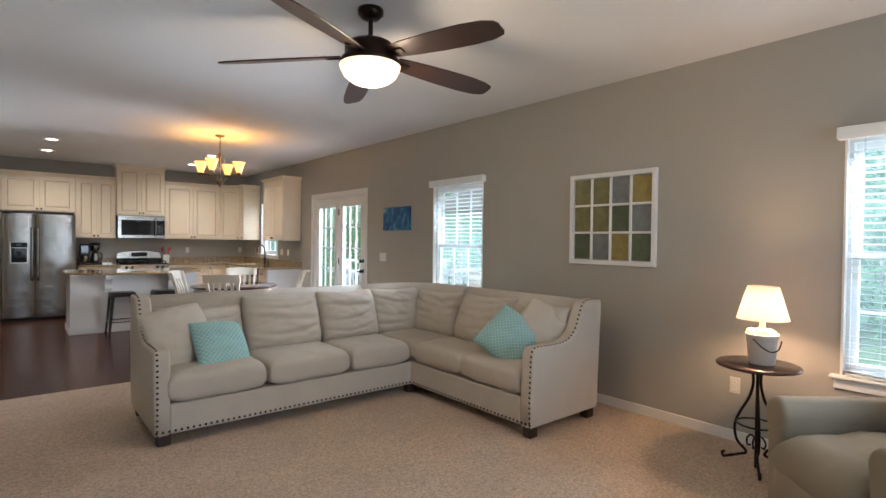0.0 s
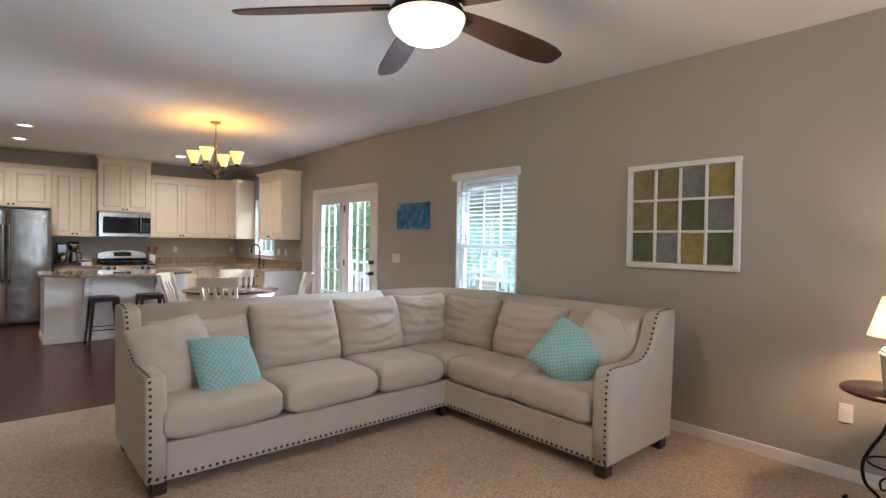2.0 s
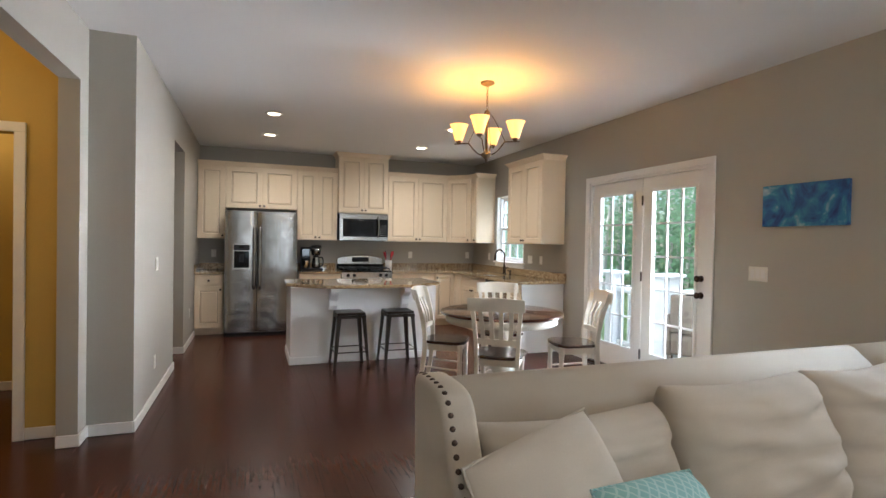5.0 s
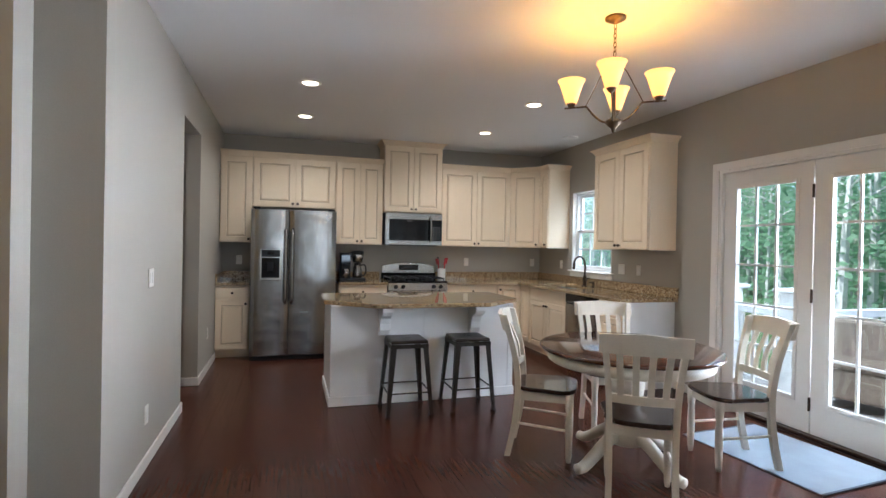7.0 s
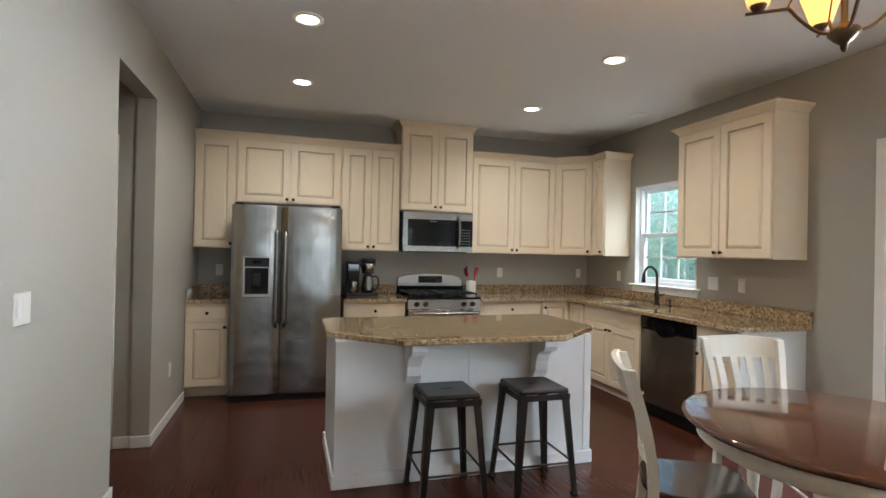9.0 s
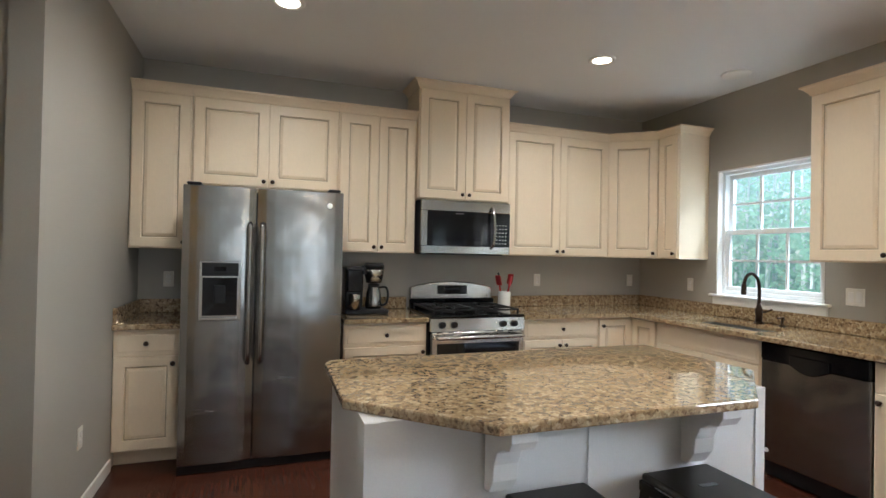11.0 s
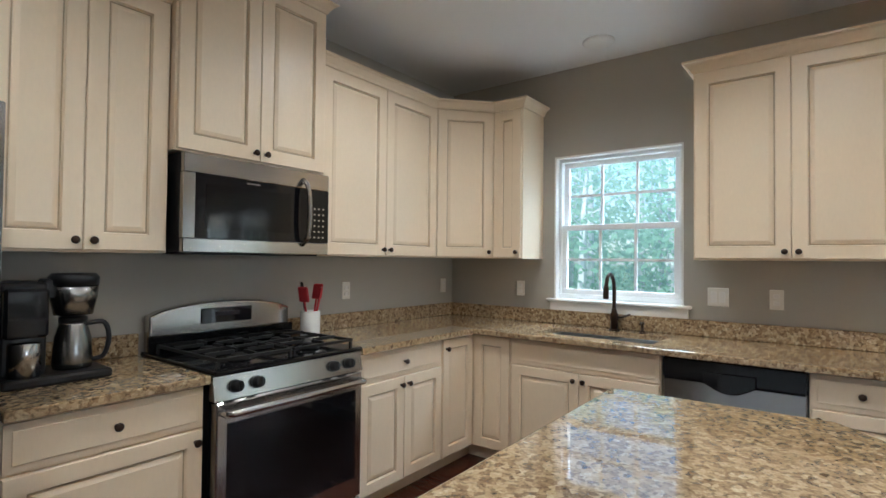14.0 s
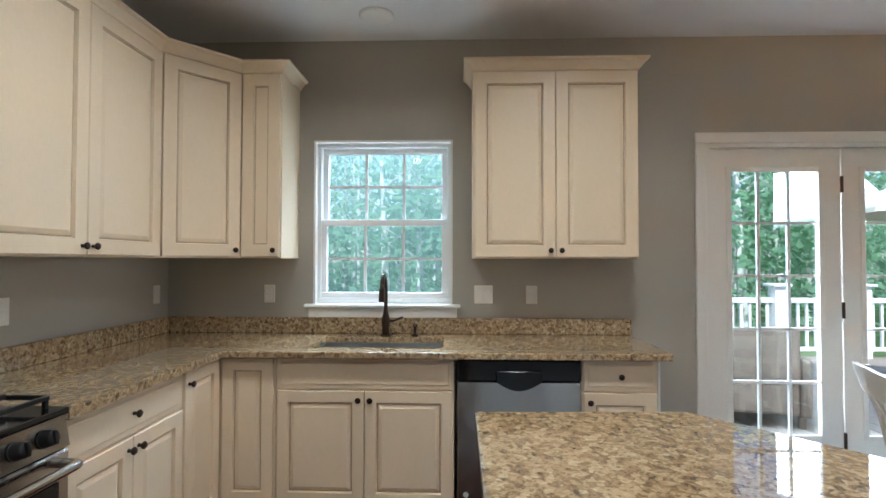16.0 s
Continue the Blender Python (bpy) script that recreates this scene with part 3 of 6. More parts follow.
# ---- kitchen ----
def raised_door(parent, x0, x1, z0, z1, y, knob=None, name="door", rail=0.070):
    """A panel door in the plane y (front towards -y): frame, glazed groove, raised field, knob."""
    d = 0.019
    f0, f1, g0, g1 = x0 + rail, x1 - rail, z0 + rail, z1 - rail
    steps = [(x0, x1, z0, z1, y), (x0, x1, z0, z1, y - d + 0.003), (x0 + 0.003, x1 - 0.003, z0 + 0.003, z1 - 0.003, y - d), (f0 - 0.004, f1 + 0.004, g0 - 0.004, g1 + 0.004, y - d), (f0, f1, g0, g1, y - 0.004)]
    if f1 - f0 > 0.08 and g1 - g0 > 0.08:
        steps += [(f0 + 0.006, f1 - 0.006, g0 + 0.006, g1 - 0.006, y - 0.004), (f0 + 0.009, f1 - 0.009, g0 + 0.009, g1 - 0.009, y - 0.009), (f0 + 0.026, f1 - 0.026, g0 + 0.026, g1 - 0.026, y - 0.016)]
    bm = bmesh.new()
    rings = [[bm.verts.new(c) for c in ((a, yy, c0), (b, yy, c0), (b, yy, c1), (a, yy, c1))] for a, b, c0, c1, yy in steps]
    for p, q in zip(rings, rings[1:]):
        for k in range(4):
            bm.faces.new((p[k], p[(k + 1) % 4], q[(k + 1) % 4], q[k]))
    bm.faces.new(rings[-1])
    bm.faces.new(rings[0][::-1])
    dr = part(name, bm, M_CREAM, parent)
    bm = bmesh.new()
    rings = [[bm.verts.new(c) for c in ((a, y - 0.0045, c0), (b, y - 0.0045, c0), (b, y - 0.0045, c1), (a, y - 0.0045, c1))] for a, b, c0, c1 in ((f0 + 0.0003, f1 - 0.0003, g0 + 0.0003, g1 - 0.0003), (f0 + 0.006, f1 - 0.006, g0 + 0.006, g1 - 0.006))]
    for k in range(4):
        bm.faces.new((rings[0][k], rings[0][(k + 1) % 4], rings[1][(k + 1) % 4], rings[1][k]))
    part("glaze_line", bm, M_GLAZE, dr, "brown glaze in the door's groove")
    if knob:
        kb = lathe(bmesh.new(), ((0.008, 0), (0.006, 0.012), (0.013, 0.017), (0.0155, 0.023), (0.011, 0.029)), 12, m=pose(knob[0], y - d, knob[1], 90, 0, 0))
        part("knob", kb, M_KNOB, dr, "dark bronze knob", smooth=True)
    return dr


def slab_drawer(parent, x0, x1, z0, z1, y, knob=True):
    bm = bmesh.new()
    bx(bm, x0, x1, y - 0.014, y, z0, z1)
    bx(bm, x0 + 0.02, x1 - 0.02, y - 0.019, y - 0.0142, z0 + 0.02, z1 - 0.02, 0.003)
    dr = part("drawer_front", bm, M_CREAM, parent)
    if knob:
        kb = lathe(bmesh.new(), ((0.008, 0), (0.006, 0.012), (0.013, 0.017), (0.0155, 0.023), (0.011, 0.029)), 12, m=pose((x0 + x1) / 2, y - 0.019, (z0 + z1) / 2, 90, 0, 0))
        part("knob", kb, M_KNOB, dr, "dark bronze knob", smooth=True)


def crown(parent, pts, z, w=0.052, h=0.065):
    """A cove moulding swept along the cabinet fronts; the profile leans out and up."""
    prof = ((0.0, 0.0), (0.008, 0.004), (0.014, 0.018), (0.036, 0.045), (0.046, 0.050), (w, 0.053), (w, h), (0.0, h))
    P = [Vector((*p, 0)) for p in pts]
    nrm = []
    for i in range(len(P)):
        ds = []
        if i > 0:
            ds.append((P[i] - P[i - 1]).normalized())
        if i < len(P) - 1:
            ds.append((P[i + 1] - P[i]).normalized())
        ns = [Vector((d.y, -d.x, 0)) for d in ds]
        n = sum(ns, Vector()).normalized()
        nrm.append(n / max(0.3, n.dot(ns[0])))
    bm = bmesh.new()
    rings = [[bm.verts.new(P[i] + nrm[i] * a + Vector((0, 0, z + b))) for a, b in prof] for i in range(len(P))]
    for a, b in zip(rings, rings[1:]):
        for k in range(len(prof)):
            bm.faces.new((a[k], a[(k + 1) % len(prof)], b[(k + 1) % len(prof)], b[k]))
    bm.faces.new(rings[0])
    bm.faces.new(rings[-1][::-1])
    return part("crown_moulding", bm, M_CREAM, parent)


def upper(m, w, z0, z1, doors, depth=0.32, label="cream wall cabinet with raised-panel doors", knob_side="in", crown_pts=None, crown_h=0.065):
    c = thing("wall_cabinet", m, label, "kitchen cabinet", "wall cabinets")
    bm = box(0.001, w - 0.001, -depth, -0.001, z0, z1)
    part("body", bm, M_CREAM, c)
    each = (w - 0.016) / doors
    for i in range(doors):
        a = 0.008 + each * i
        if doors == 2:
            kx = a + each - 0.03 if i == 0 else a + 0.03
        else:
            kx = a + each - 0.03 if knob_side == "right" else a + 0.03
        raised_door(c, a + 0.002, a + each - 0.002, z0 + 0.008, z1 - 0.008, -depth, (kx, z0 + 0.045))
    crown(c, crown_pts or [(0, -depth), (w, -depth)], z1, h=crown_h)
    return c


def base(m, w, label, drawer=True, doors=1, false_front=False, knob_side="right", depth=0.60, left_end=False):
    c = thing("base_cabinet", m, label, "kitchen cabinet", "base cabinets")
    zt = TOP - 0.035
    bm = box(0.001, w - 0.001, -depth, -0.001, 0.105, 0.66 if false_front else zt)
    if false_front:
        bx(bm, 0.001, w - 0.001, -depth, -depth + 0.02, 0.66, zt)
    bx(bm, 0.001, w - 0.001, -depth + 0.075, -0.001, 0.003, 0.1045)
    part("body", bm, M_CREAM, c)
    zd = zt - 0.165 if drawer else zt
    if drawer:
        slab_drawer(c, 0.008, w - 0.008, zd + 0.006, zt - 0.012, -depth, knob=not false_front)
    each = (w - 0.012) / doors
    for i in range(doors):
        a = 0.006 + each * i
        kx = (a + each - 0.03 if i == 0 else a + 0.03) if doors == 2 else (a + each - 0.03 if knob_side == "right" else a + 0.03)
        raised_door(c, a + 0.002, a + each - 0.002, 0.115, zd - 0.006, -depth, (kx, zd - 0.05), rail=0.062)
    return c


def north(x):
    return pose(x, YN, 0)


def east(y):
    """Local x runs towards -y, the front looks to -x."""
    return pose(XE, y, 0, 0, 0, -90)


UT, UB = 2.43, 1.365
upper(north(0.0), 0.374, UB, UT, 1, knob_side="right", label="narrow cream wall cabinet with one raised-panel door")
upper(north(0.376), 1.004, 1.815, UT, 2, label="cream cabinet with two doors over the refrigerator")
upper(north(1.382), 0.616, UB, UT, 2)
upper(north(2.0), 0.80, 1.805, 2.69, 2, depth=0.36, label="tall cream cabinet with two doors over the microwave", crown_pts=[(0, -0.02), (0, -0.36), (0.80, -0.36), (0.80, -0.02)], crown_h=0.06)
upper(north(2.802), 1.036, UB, UT, 2)
upper(east(9.21), 0.93, UB, UT, 2, crown_pts=[(0, -0.005), (0, -0.32), (0.93, -0.32), (0.93, -0.005)], label="cream wall cabinet with two doors beside the sink window")
# diagonal corner cabinet and its narrow neighbour
cc = thing("corner_cabinet", (XE, YN, 0), "cream diagonal corner wall cabinet with one door", "kitchen cabinet", "wall cabinets")
p0, p1 = Vector((3.84 - XE, 10.83 - YN, 0)), Vector((4.167 - XE, 10.545 - YN, 0))
part("body", prism(bmesh.new(), [(p0.x, -0.001), (p0.x, p0.y), (p1.x, p1.y), (-0.001, p1.y), (-0.001, -0.001)], UB, UT), M_CREAM, cc)
ang = math.degrees(math.atan2(p1.y - p0.y, p1.x - p0.x))
L_ = (p1 - p0).length
raised = raised_door(cc, 0.012, L_ - 0.012, UB + 0.008, UT - 0.008, -0.002, (L_ - 0.045, UB + 0.045))
raised.matrix_local = pose(p0.x, p0.y, 0, 0, 0, ang)
crown(cc, [(p0.x, p0.y), (p1.x, p1.y)], UT)
upper(east(10.543), 0.238, UB, UT, 1, knob_side="right", crown_pts=[(0, -0.32), (0.238, -0.32), (0.238, -0.005)], label="narrow cream wall cabinet beside the sink window")

base(north(0.0), 0.372, "narrow cream base cabinet beside the refrigerator", depth=0.62)
base(north(1.40), 0.615, "cream base cabinet with drawer and door beside the range", depth=0.62)
base(north(2.822), 0.705, "cream base cabinet with a drawer over two doors", doors=2, depth=0.62)
base(east(10.225), 0.915, "cream sink base cabinet with two doors", doors=2, false_front=True)
base(east(8.668), 0.378, "narrow cream base cabinet with drawer at the counter's end", knob_side="left")
# corner base with two doors that meet
cb = thing("corner_base_cabinet", (XE, YN, 0), "cream corner base cabinet with two narrow doors", "kitchen cabinet", "base cabinets")
zt = TOP - 0.035
part("body", prism(bmesh.new(), [(-0.957, -0.001), (-0.957, -0.62), (-0.60, -0.62), (-0.60, -0.922), (-0.001, -0.922), (-0.001, -0.001)], 0.105, zt), M_CREAM, cb)
part("plinth", prism(bmesh.new(), [(-0.957, -0.002), (-0.957, -0.545), (-0.525, -0.545), (-0.525, -0.922), (-0.002, -0.922), (-0.002, -0.002)], 0.003, 0.1045), M_CREAM, cb)
raised_door(cb, -0.948, -0.625, 0.115, zt - 0.012, -0.62, (-0.92, zt - 0.07), rail=0.062)
dd = raised_door(cb, 0.026, 0.292, 0.115, zt - 0.012, 0.0, None, rail=0.062)
dd.matrix_local = pose(-0.60, -0.62, 0, 0, 0, -90)
part("end_panel", box(-0.60, -0.002, -0.012, 0, 0.003, zt), M_WHITEPANEL, thing("end_panel_cabinet", (XE, 8.288, 0), "white end panel closing the run of base cabinets", "cabinet panel"))


SX0, SX1, SY0, SY1 = 3.955, 4.325, 9.375, 10.085
ct = thing("countertop", (0, 0, 0), "speckled tan granite countertop with polished edge", "countertop")
part("slab", prism(bmesh.new(), [(2.815, 10.495), (3.83, 10.495), (3.845, 10.48), (3.845, SY1), (XE - 0.001, SY1), (XE - 0.001, YN - 0.001), (2.815, YN - 0.001)], TOP - 0.034, TOP), M_GRANITE, ct)
for a in ((3.845, SX0, SY0, SY1), (SX1, XE - 0.001, SY0, SY1), (3.845, XE - 0.001, 8.235, SY0)):
    part("slab", box(*a, TOP - 0.034, TOP), M_GRANITE, ct)
# eased front edges
bm = bmesh.new()
bx(bm, 3.817, 3.8448, 8.235, 10.48, TOP - 0.035, TOP - 0.0005, 0.006, 2)
bx(bm, 2.815, 3.8448, 10.48, 10.4948, TOP - 0.035, TOP - 0.0005)
part("front_edge", bm, M_GRANITE, ct)
bm = bmesh.new()
bx(bm, 2.815, XE - 0.002, YN - 0.022, YN - 0.001, TOP + 0.0005, TOP + 0.10, 0.003)
bx(bm, XE - 0.022, XE - 0.001, 8.225, YN - 0.0225, TOP + 0.0005, TOP + 0.10, 0.003)
part("backsplash", bm, M_GRANITE, ct)
for x0, x1, lab in ((1.40, 2.02, "speckled tan granite counter between refrigerator and range"), (0.001, 0.376, "short speckled granite counter beside the refrigerator")):
    c = thing("countertop", (0, 0, 0), lab, "countertop")
    part("slab", box(x0, x1, 10.48, YN - 0.001, TOP - 0.034, TOP, bevel=0.005, seg=2), M_GRANITE, c)
    part("backsplash", box(x0, x1, YN - 0.022, YN - 0.001, TOP + 0.0005, TOP + 0.10, bevel=0.003), M_GRANITE, c)
    if x0 < 0.1:
        part("side_splash", box(0.001, 0.022, 10.50, YN - 0.0225, TOP + 0.0005, TOP + 0.10, bevel=0.003), M_GRANITE, c)

# sink, faucet, soap pump
sk = thing("sink", ((SX0 + SX1) / 2, (SY0 + SY1) / 2, TOP - 0.2), "undermount stainless steel sink in the granite counter", "sink")
hx, hy = (SX1 - SX0) / 2, (SY1 - SY0) / 2
bm = bmesh.new()
for a in ((-hx - 0.012, -hx, -hy - 0.012, hy + 0.012, 0, 0.165), (hx, hx + 0.012, -hy - 0.012, hy + 0.012, 0, 0.165), (-hx, hx, -hy - 0.012, -hy, 0, 0.165), (-hx, hx, hy, hy + 0.012, 0, 0.165), (-hx, hx, -hy, hy, -0.006, 0.0)):
    bx(bm, *a)
part("basin", bm, mat("worn_sink_steel", (0.42, 0.42, 0.41), 0.34, 1.0, vary=0.1), sk)
part("drain", lathe(bmesh.new(), ((0.045, 0.001), (0.045, 0.006), (0.03, 0.007), (0.03, 0.004)), 18), M_STEEL, sk)
fc = thing("faucet", (4.385, 9.735, TOP), "dark bronze gooseneck kitchen faucet", "faucet")
part("base_plate", lathe(bmesh.new(), ((0.034, 0), (0.034, 0.006), (0.026, 0.012)), 20), M_KNOB, fc, smooth=True)
part("body", lathe(bmesh.new(), ((0.024, 0.012), (0.022, 0.06), (0.027, 0.075), (0.027, 0.10), (0.019, 0.125), (0.014, 0.15)), 16), M_KNOB, fc, smooth=True)
part("spout", tube(bmesh.new(), smooth_curve([(0, 0, 0.14), (0, 0, 0.27), (-0.02, 0.0, 0.335), (-0.075, 0, 0.372), (-0.13, 0, 0.35), (-0.155, 0, 0.295)], 6), 0.0125, 10), M_KNOB, fc, smooth=True)
part("spray_head", lathe(bmesh.new(), ((0.014, 0.075), (0.017, 0.06), (0.019, 0.0), (0.016, -0.01)), 12, m=pose(-0.158, 0, 0.225, 0, 4, 0)), M_KNOB, fc, smooth=True)
part("lever", tube(bmesh.new(), [(0, -0.02, 0.088), (0, -0.05, 0.09), (0, -0.105, 0.112)], 0.007, 8), M_KNOB, fc, smooth=True)
sp = thing("soap_pump", (4.39, 9.555, TOP), "dark bronze soap pump set in the counter", "soap dispenser")
part("stem", lathe(bmesh.new(), ((0.021, 0), (0.021, 0.008), (0.009, 0.012), (0.009, 0.05), (0.014, 0.052), (0.014, 0.068)), 14), M_KNOB, sp, smooth=True)
part("nozzle", tube(bmesh.new(), [(0, 0, 0.062), (-0.05, 0, 0.06)], 0.006, 8), M_KNOB, sp)

# refrigerator
fr = thing("refrigerator", (0.395, 10.30, 0), "stainless steel side-by-side refrigerator with ice dispenser", "refrigerator")
FW, FH, split = 0.955, 1.755, 0.418
bm = box(0.0, FW, 0.075, 0.80, 0.02, FH - 0.02)
part("body", bm, M_BLACKPL, fr)
part("grille", box(0.0, FW, 0.02, 0.074, 0.006, 0.055), M_BLACKPL, fr)
for x0, x1 in ((0.0, split - 0.004), (split + 0.004, FW)):
    n = 10
    poly = [(x0, 0.07)] + [(x0 + (x1 - x0) * i / n, 0.012 - 0.024 * math.sin(math.pi * i / n) ** 0.5) for i in range(n + 1)] + [(x1, 0.07)]
    d = part("door", prism(bmesh.new(), poly, 0.065, FH, bevel=0.006), M_STEEL, fr, smooth=False)
    hxp = split - 0.036 if x0 == 0 else split + 0.036
    bm = tube(bmesh.new(), smooth_curve([(hxp, -0.01, 0.67), (hxp, -0.05, 0.70), (hxp, -0.062, 0.80), (hxp, -0.064, 1.1), (hxp, -0.062, 1.40), (hxp, -0.05, 1.50), (hxp, -0.01, 1.53)], 5), 0.015, 10)
    part("handle", bm, M_STEEL, d, smooth=True)
part("hinge_cap", box(0.02, 0.10, 0.0, 0.09, FH + 0.0005, FH + 0.018, bevel=0.005), M_BLACKPL, fr)
part("hinge_cap", box(FW - 0.10, FW - 0.02, 0.0, 0.09, FH + 0.0005, FH + 0.018, bevel=0.005), M_BLACKPL, fr)
disp = part("dispenser", box(0.10, 0.335, -0.020, -0.0135, 0.93, 1.295, bevel=0.004), M_STEELH, fr, "steel trimmed ice and water dispenser")
part("control_panel", box(0.115, 0.32, -0.0245, -0.0205, 1.205, 1.285, bevel=0.002), M_BLACKPL, disp)
part("display", box(0.185, 0.25, -0.0262, -0.0248, 1.235, 1.262), M_DARKGLASS, disp)
part("recess", box(0.120, 0.315, -0.0235, -0.0205, 0.965, 1.195), M_DARKGLASS, disp)
part("paddle", box(0.185, 0.25, -0.034, -0.0238, 1.04, 1.15, bevel=0.006), M_BLACKPL, disp)
part("drip_tray", box(0.115, 0.32, -0.045, -0.0205, 0.938, 0.955, bevel=0.003), M_STEELH, disp)
part("badge", lathe(bmesh.new(), ((0.018, 0), (0.018, 0.004), (0.012, 0.006)), 16, m=pose(FW - 0.09, -0.0035, 1.665, 90, 0, 0)), M_VINYL, fr, "round pale badge")

# microwave
mw = thing("microwave", (2.02, 10.735, UB + 0.005), "stainless over-range microwave with dark glass door", "microwave")
MWW, MWH = 0.775, 0.425
part("body", box(0, MWW, 0.03, 0.41, 0.004, MWH), M_BLACKPL, mw)
bm = bmesh.new()
bx(bm, 0, MWW, 0, 0.0295, MWH - 0.085, MWH, 0.004)
bx(bm, 0, MWW, 0, 0.0295, 0.0, 0.062, 0.004)
bx(bm, 0, 0.05, 0, 0.0295, 0.0625, MWH - 0.0855)
part("front_trim", bm, M_STEELH, mw)
md = part("door_glass", box(0.0505, 0.60, 0.004, 0.0295, 0.0625, MWH - 0.0855), M_DARKGLASS, mw)
part("viewing_window", box(0.10, 0.535, 0.0015, 0.0036, 0.105, MWH - 0.125), M_BLACK, md)
cp = part("control_panel", box(0.6005, MWW, 0.004, 0.0295, 0.0625, MWH - 0.0855), M_BLACK, mw)
bm = box(-0.006, 0.006, -0.0015, 0, -0.004, 0.004)
me_key = bpy.data.meshes.new("key")
bm.to_mesh(me_key)
bm.free()
me_key.materials.append(M_STEELH)
for i in range(4):
    for k in range(6):
        shared("key", me_key, cp, pose(0.655 + 0.028 * i, 0.0036, 0.09 + 0.03 * k))
part("handle", tube(bmesh.new(), smooth_curve([(0.605, 0.0, 0.05), (0.608, -0.04, 0.09), (0.61, -0.052, 0.21), (0.608, -0.04, 0.34), (0.605, 0.0, 0.38)], 6), 0.013, 10), M_STEEL, mw, smooth=True)
part("nameplate", box(0.29, 0.36, -0.0012, 0.0036, MWH - 0.105, MWH - 0.098), M_STEELH, mw, "small pale maker's bar")
part("vent", box(0.05, MWW - 0.05, 0.03, 0.3, -0.008, 0.0036), M_BLACKPL, mw)

# range
rg = thing("gas_range", (2.03, 10.47, 0), "stainless gas range with black cooktop and curved back panel", "range")
RW = 0.775
part("body", box(0, RW, 0.045, 0.665, 0.02, 0.885), M_BLACK, rg)
bm = bmesh.new()
bx(bm, 0, RW, 0.0, 0.67, 0.8855, 0.908, 0.008, 2)
part("cooktop", bm, M_BLACK, rg)
part("control_strip", prism(bmesh.new(), [(0.0, 0.79), (0.044, 0.79), (0.044, 0.885), (0.018, 0.885)], 0, RW, "x"), M_STEELH, rg)
for x in (0.09, 0.185, RW - 0.185, RW - 0.09):
    kn = part("control_knob", lathe(bmesh.new(), ((0.027, 0), (0.026, 0.006), (0.022, 0.028), (0.019, 0.032)), 18, m=pose(x, 0.007, 0.837, 79, 0, 0)), M_BLACKPL, rg, smooth=True)
    part("grip", box(-0.005, 0.005, -0.02, 0.02, 0.030, 0.040, bevel=0.002), M_BLACKPL, kn, m=pose(x, 0.007, 0.837, 79, 0, 0))
bm = bmesh.new()
bx(bm, 0.006, RW - 0.006, -0.005, 0.044, 0.17, 0.785, 0.006)
od = part("oven_door", bm, M_STEELH, rg)
part("oven_window", box(0.05, RW - 0.05, -0.009, -0.0052, 0.27, 0.70, bevel=0.002), M_DARKGLASS, od)
part("inner_window", box(0.13, RW - 0.13, -0.0105, -0.0092, 0.34, 0.63), M_BLACK, od)
part("oven_handle", tube(bmesh.new(), smooth_curve([(0.03, -0.005, 0.745), (0.04, -0.05, 0.748), (0.12, -0.062, 0.75), (RW - 0.12, -0.062, 0.75), (RW - 0.04, -0.05, 0.748), (RW - 0.03, -0.005, 0.745)], 5), 0.015, 10), M_STEELH, od, smooth=True)
# slots are not cut: black strips give the shade inside them
bm = bmesh.new()
for i in range(9):
    bx(bm, 0.09 + i * 0.067, 0.145 + i * 0.067, -0.0065, -0.0052, 0.768, 0.773)
part("vent_slots", bm, M_BLACK, od)
part("badge", lathe(bmesh.new(), ((0.016, 0), (0.016, 0.003), (0.01, 0.005)), 16, m=pose(RW / 2, -0.0052, 0.22, 90, 0, 0)), M_VINYL, od, "round pale badge")
part("storage_drawer", box(0.006, RW - 0.006, -0.003, 0.044, 0.03, 0.163, bevel=0.005), M_STEELH, rg)
n = 14
poly = [(0.01, 0.909)] + [(0.01 + (RW - 0.02) * i / n, 1.075 + 0.055 * math.sin(math.pi * i / n) ** 0.6) for i in range(n + 1)] + [(RW - 0.01, 0.909)]
bgd = part("back_panel", prism(bmesh.new(), poly, 0.60, 0.665, "y", bevel=0.012, seg=3), M_STEELH, rg)
part("back_base", box(0.0, RW, 0.575, 0.5995, 0.909, 0.985, bevel=0.006), M_BLACK, rg)
part("control_display", box(0.25, RW - 0.25, 0.594, 0.5995, 1.02, 1.095, bevel=0.002), M_DARKGLASS, bgd)
part("clock_bar", box(0.32, RW - 0.32, 0.5925, 0.5938, 1.055, 1.075), M_BLACKPL, bgd)
for i, x in enumerate((0.20, RW - 0.20)):
    for y in (0.17, 0.43):
        b = part("burner", lathe(bmesh.new(), ((0.05, 0.9085), (0.05, 0.918), (0.034, 0.922), (0.034, 0.932), (0.028, 0.935)), 18, m=Matrix.Translation((x, y, 0))), M_IRON, rg, smooth=True)
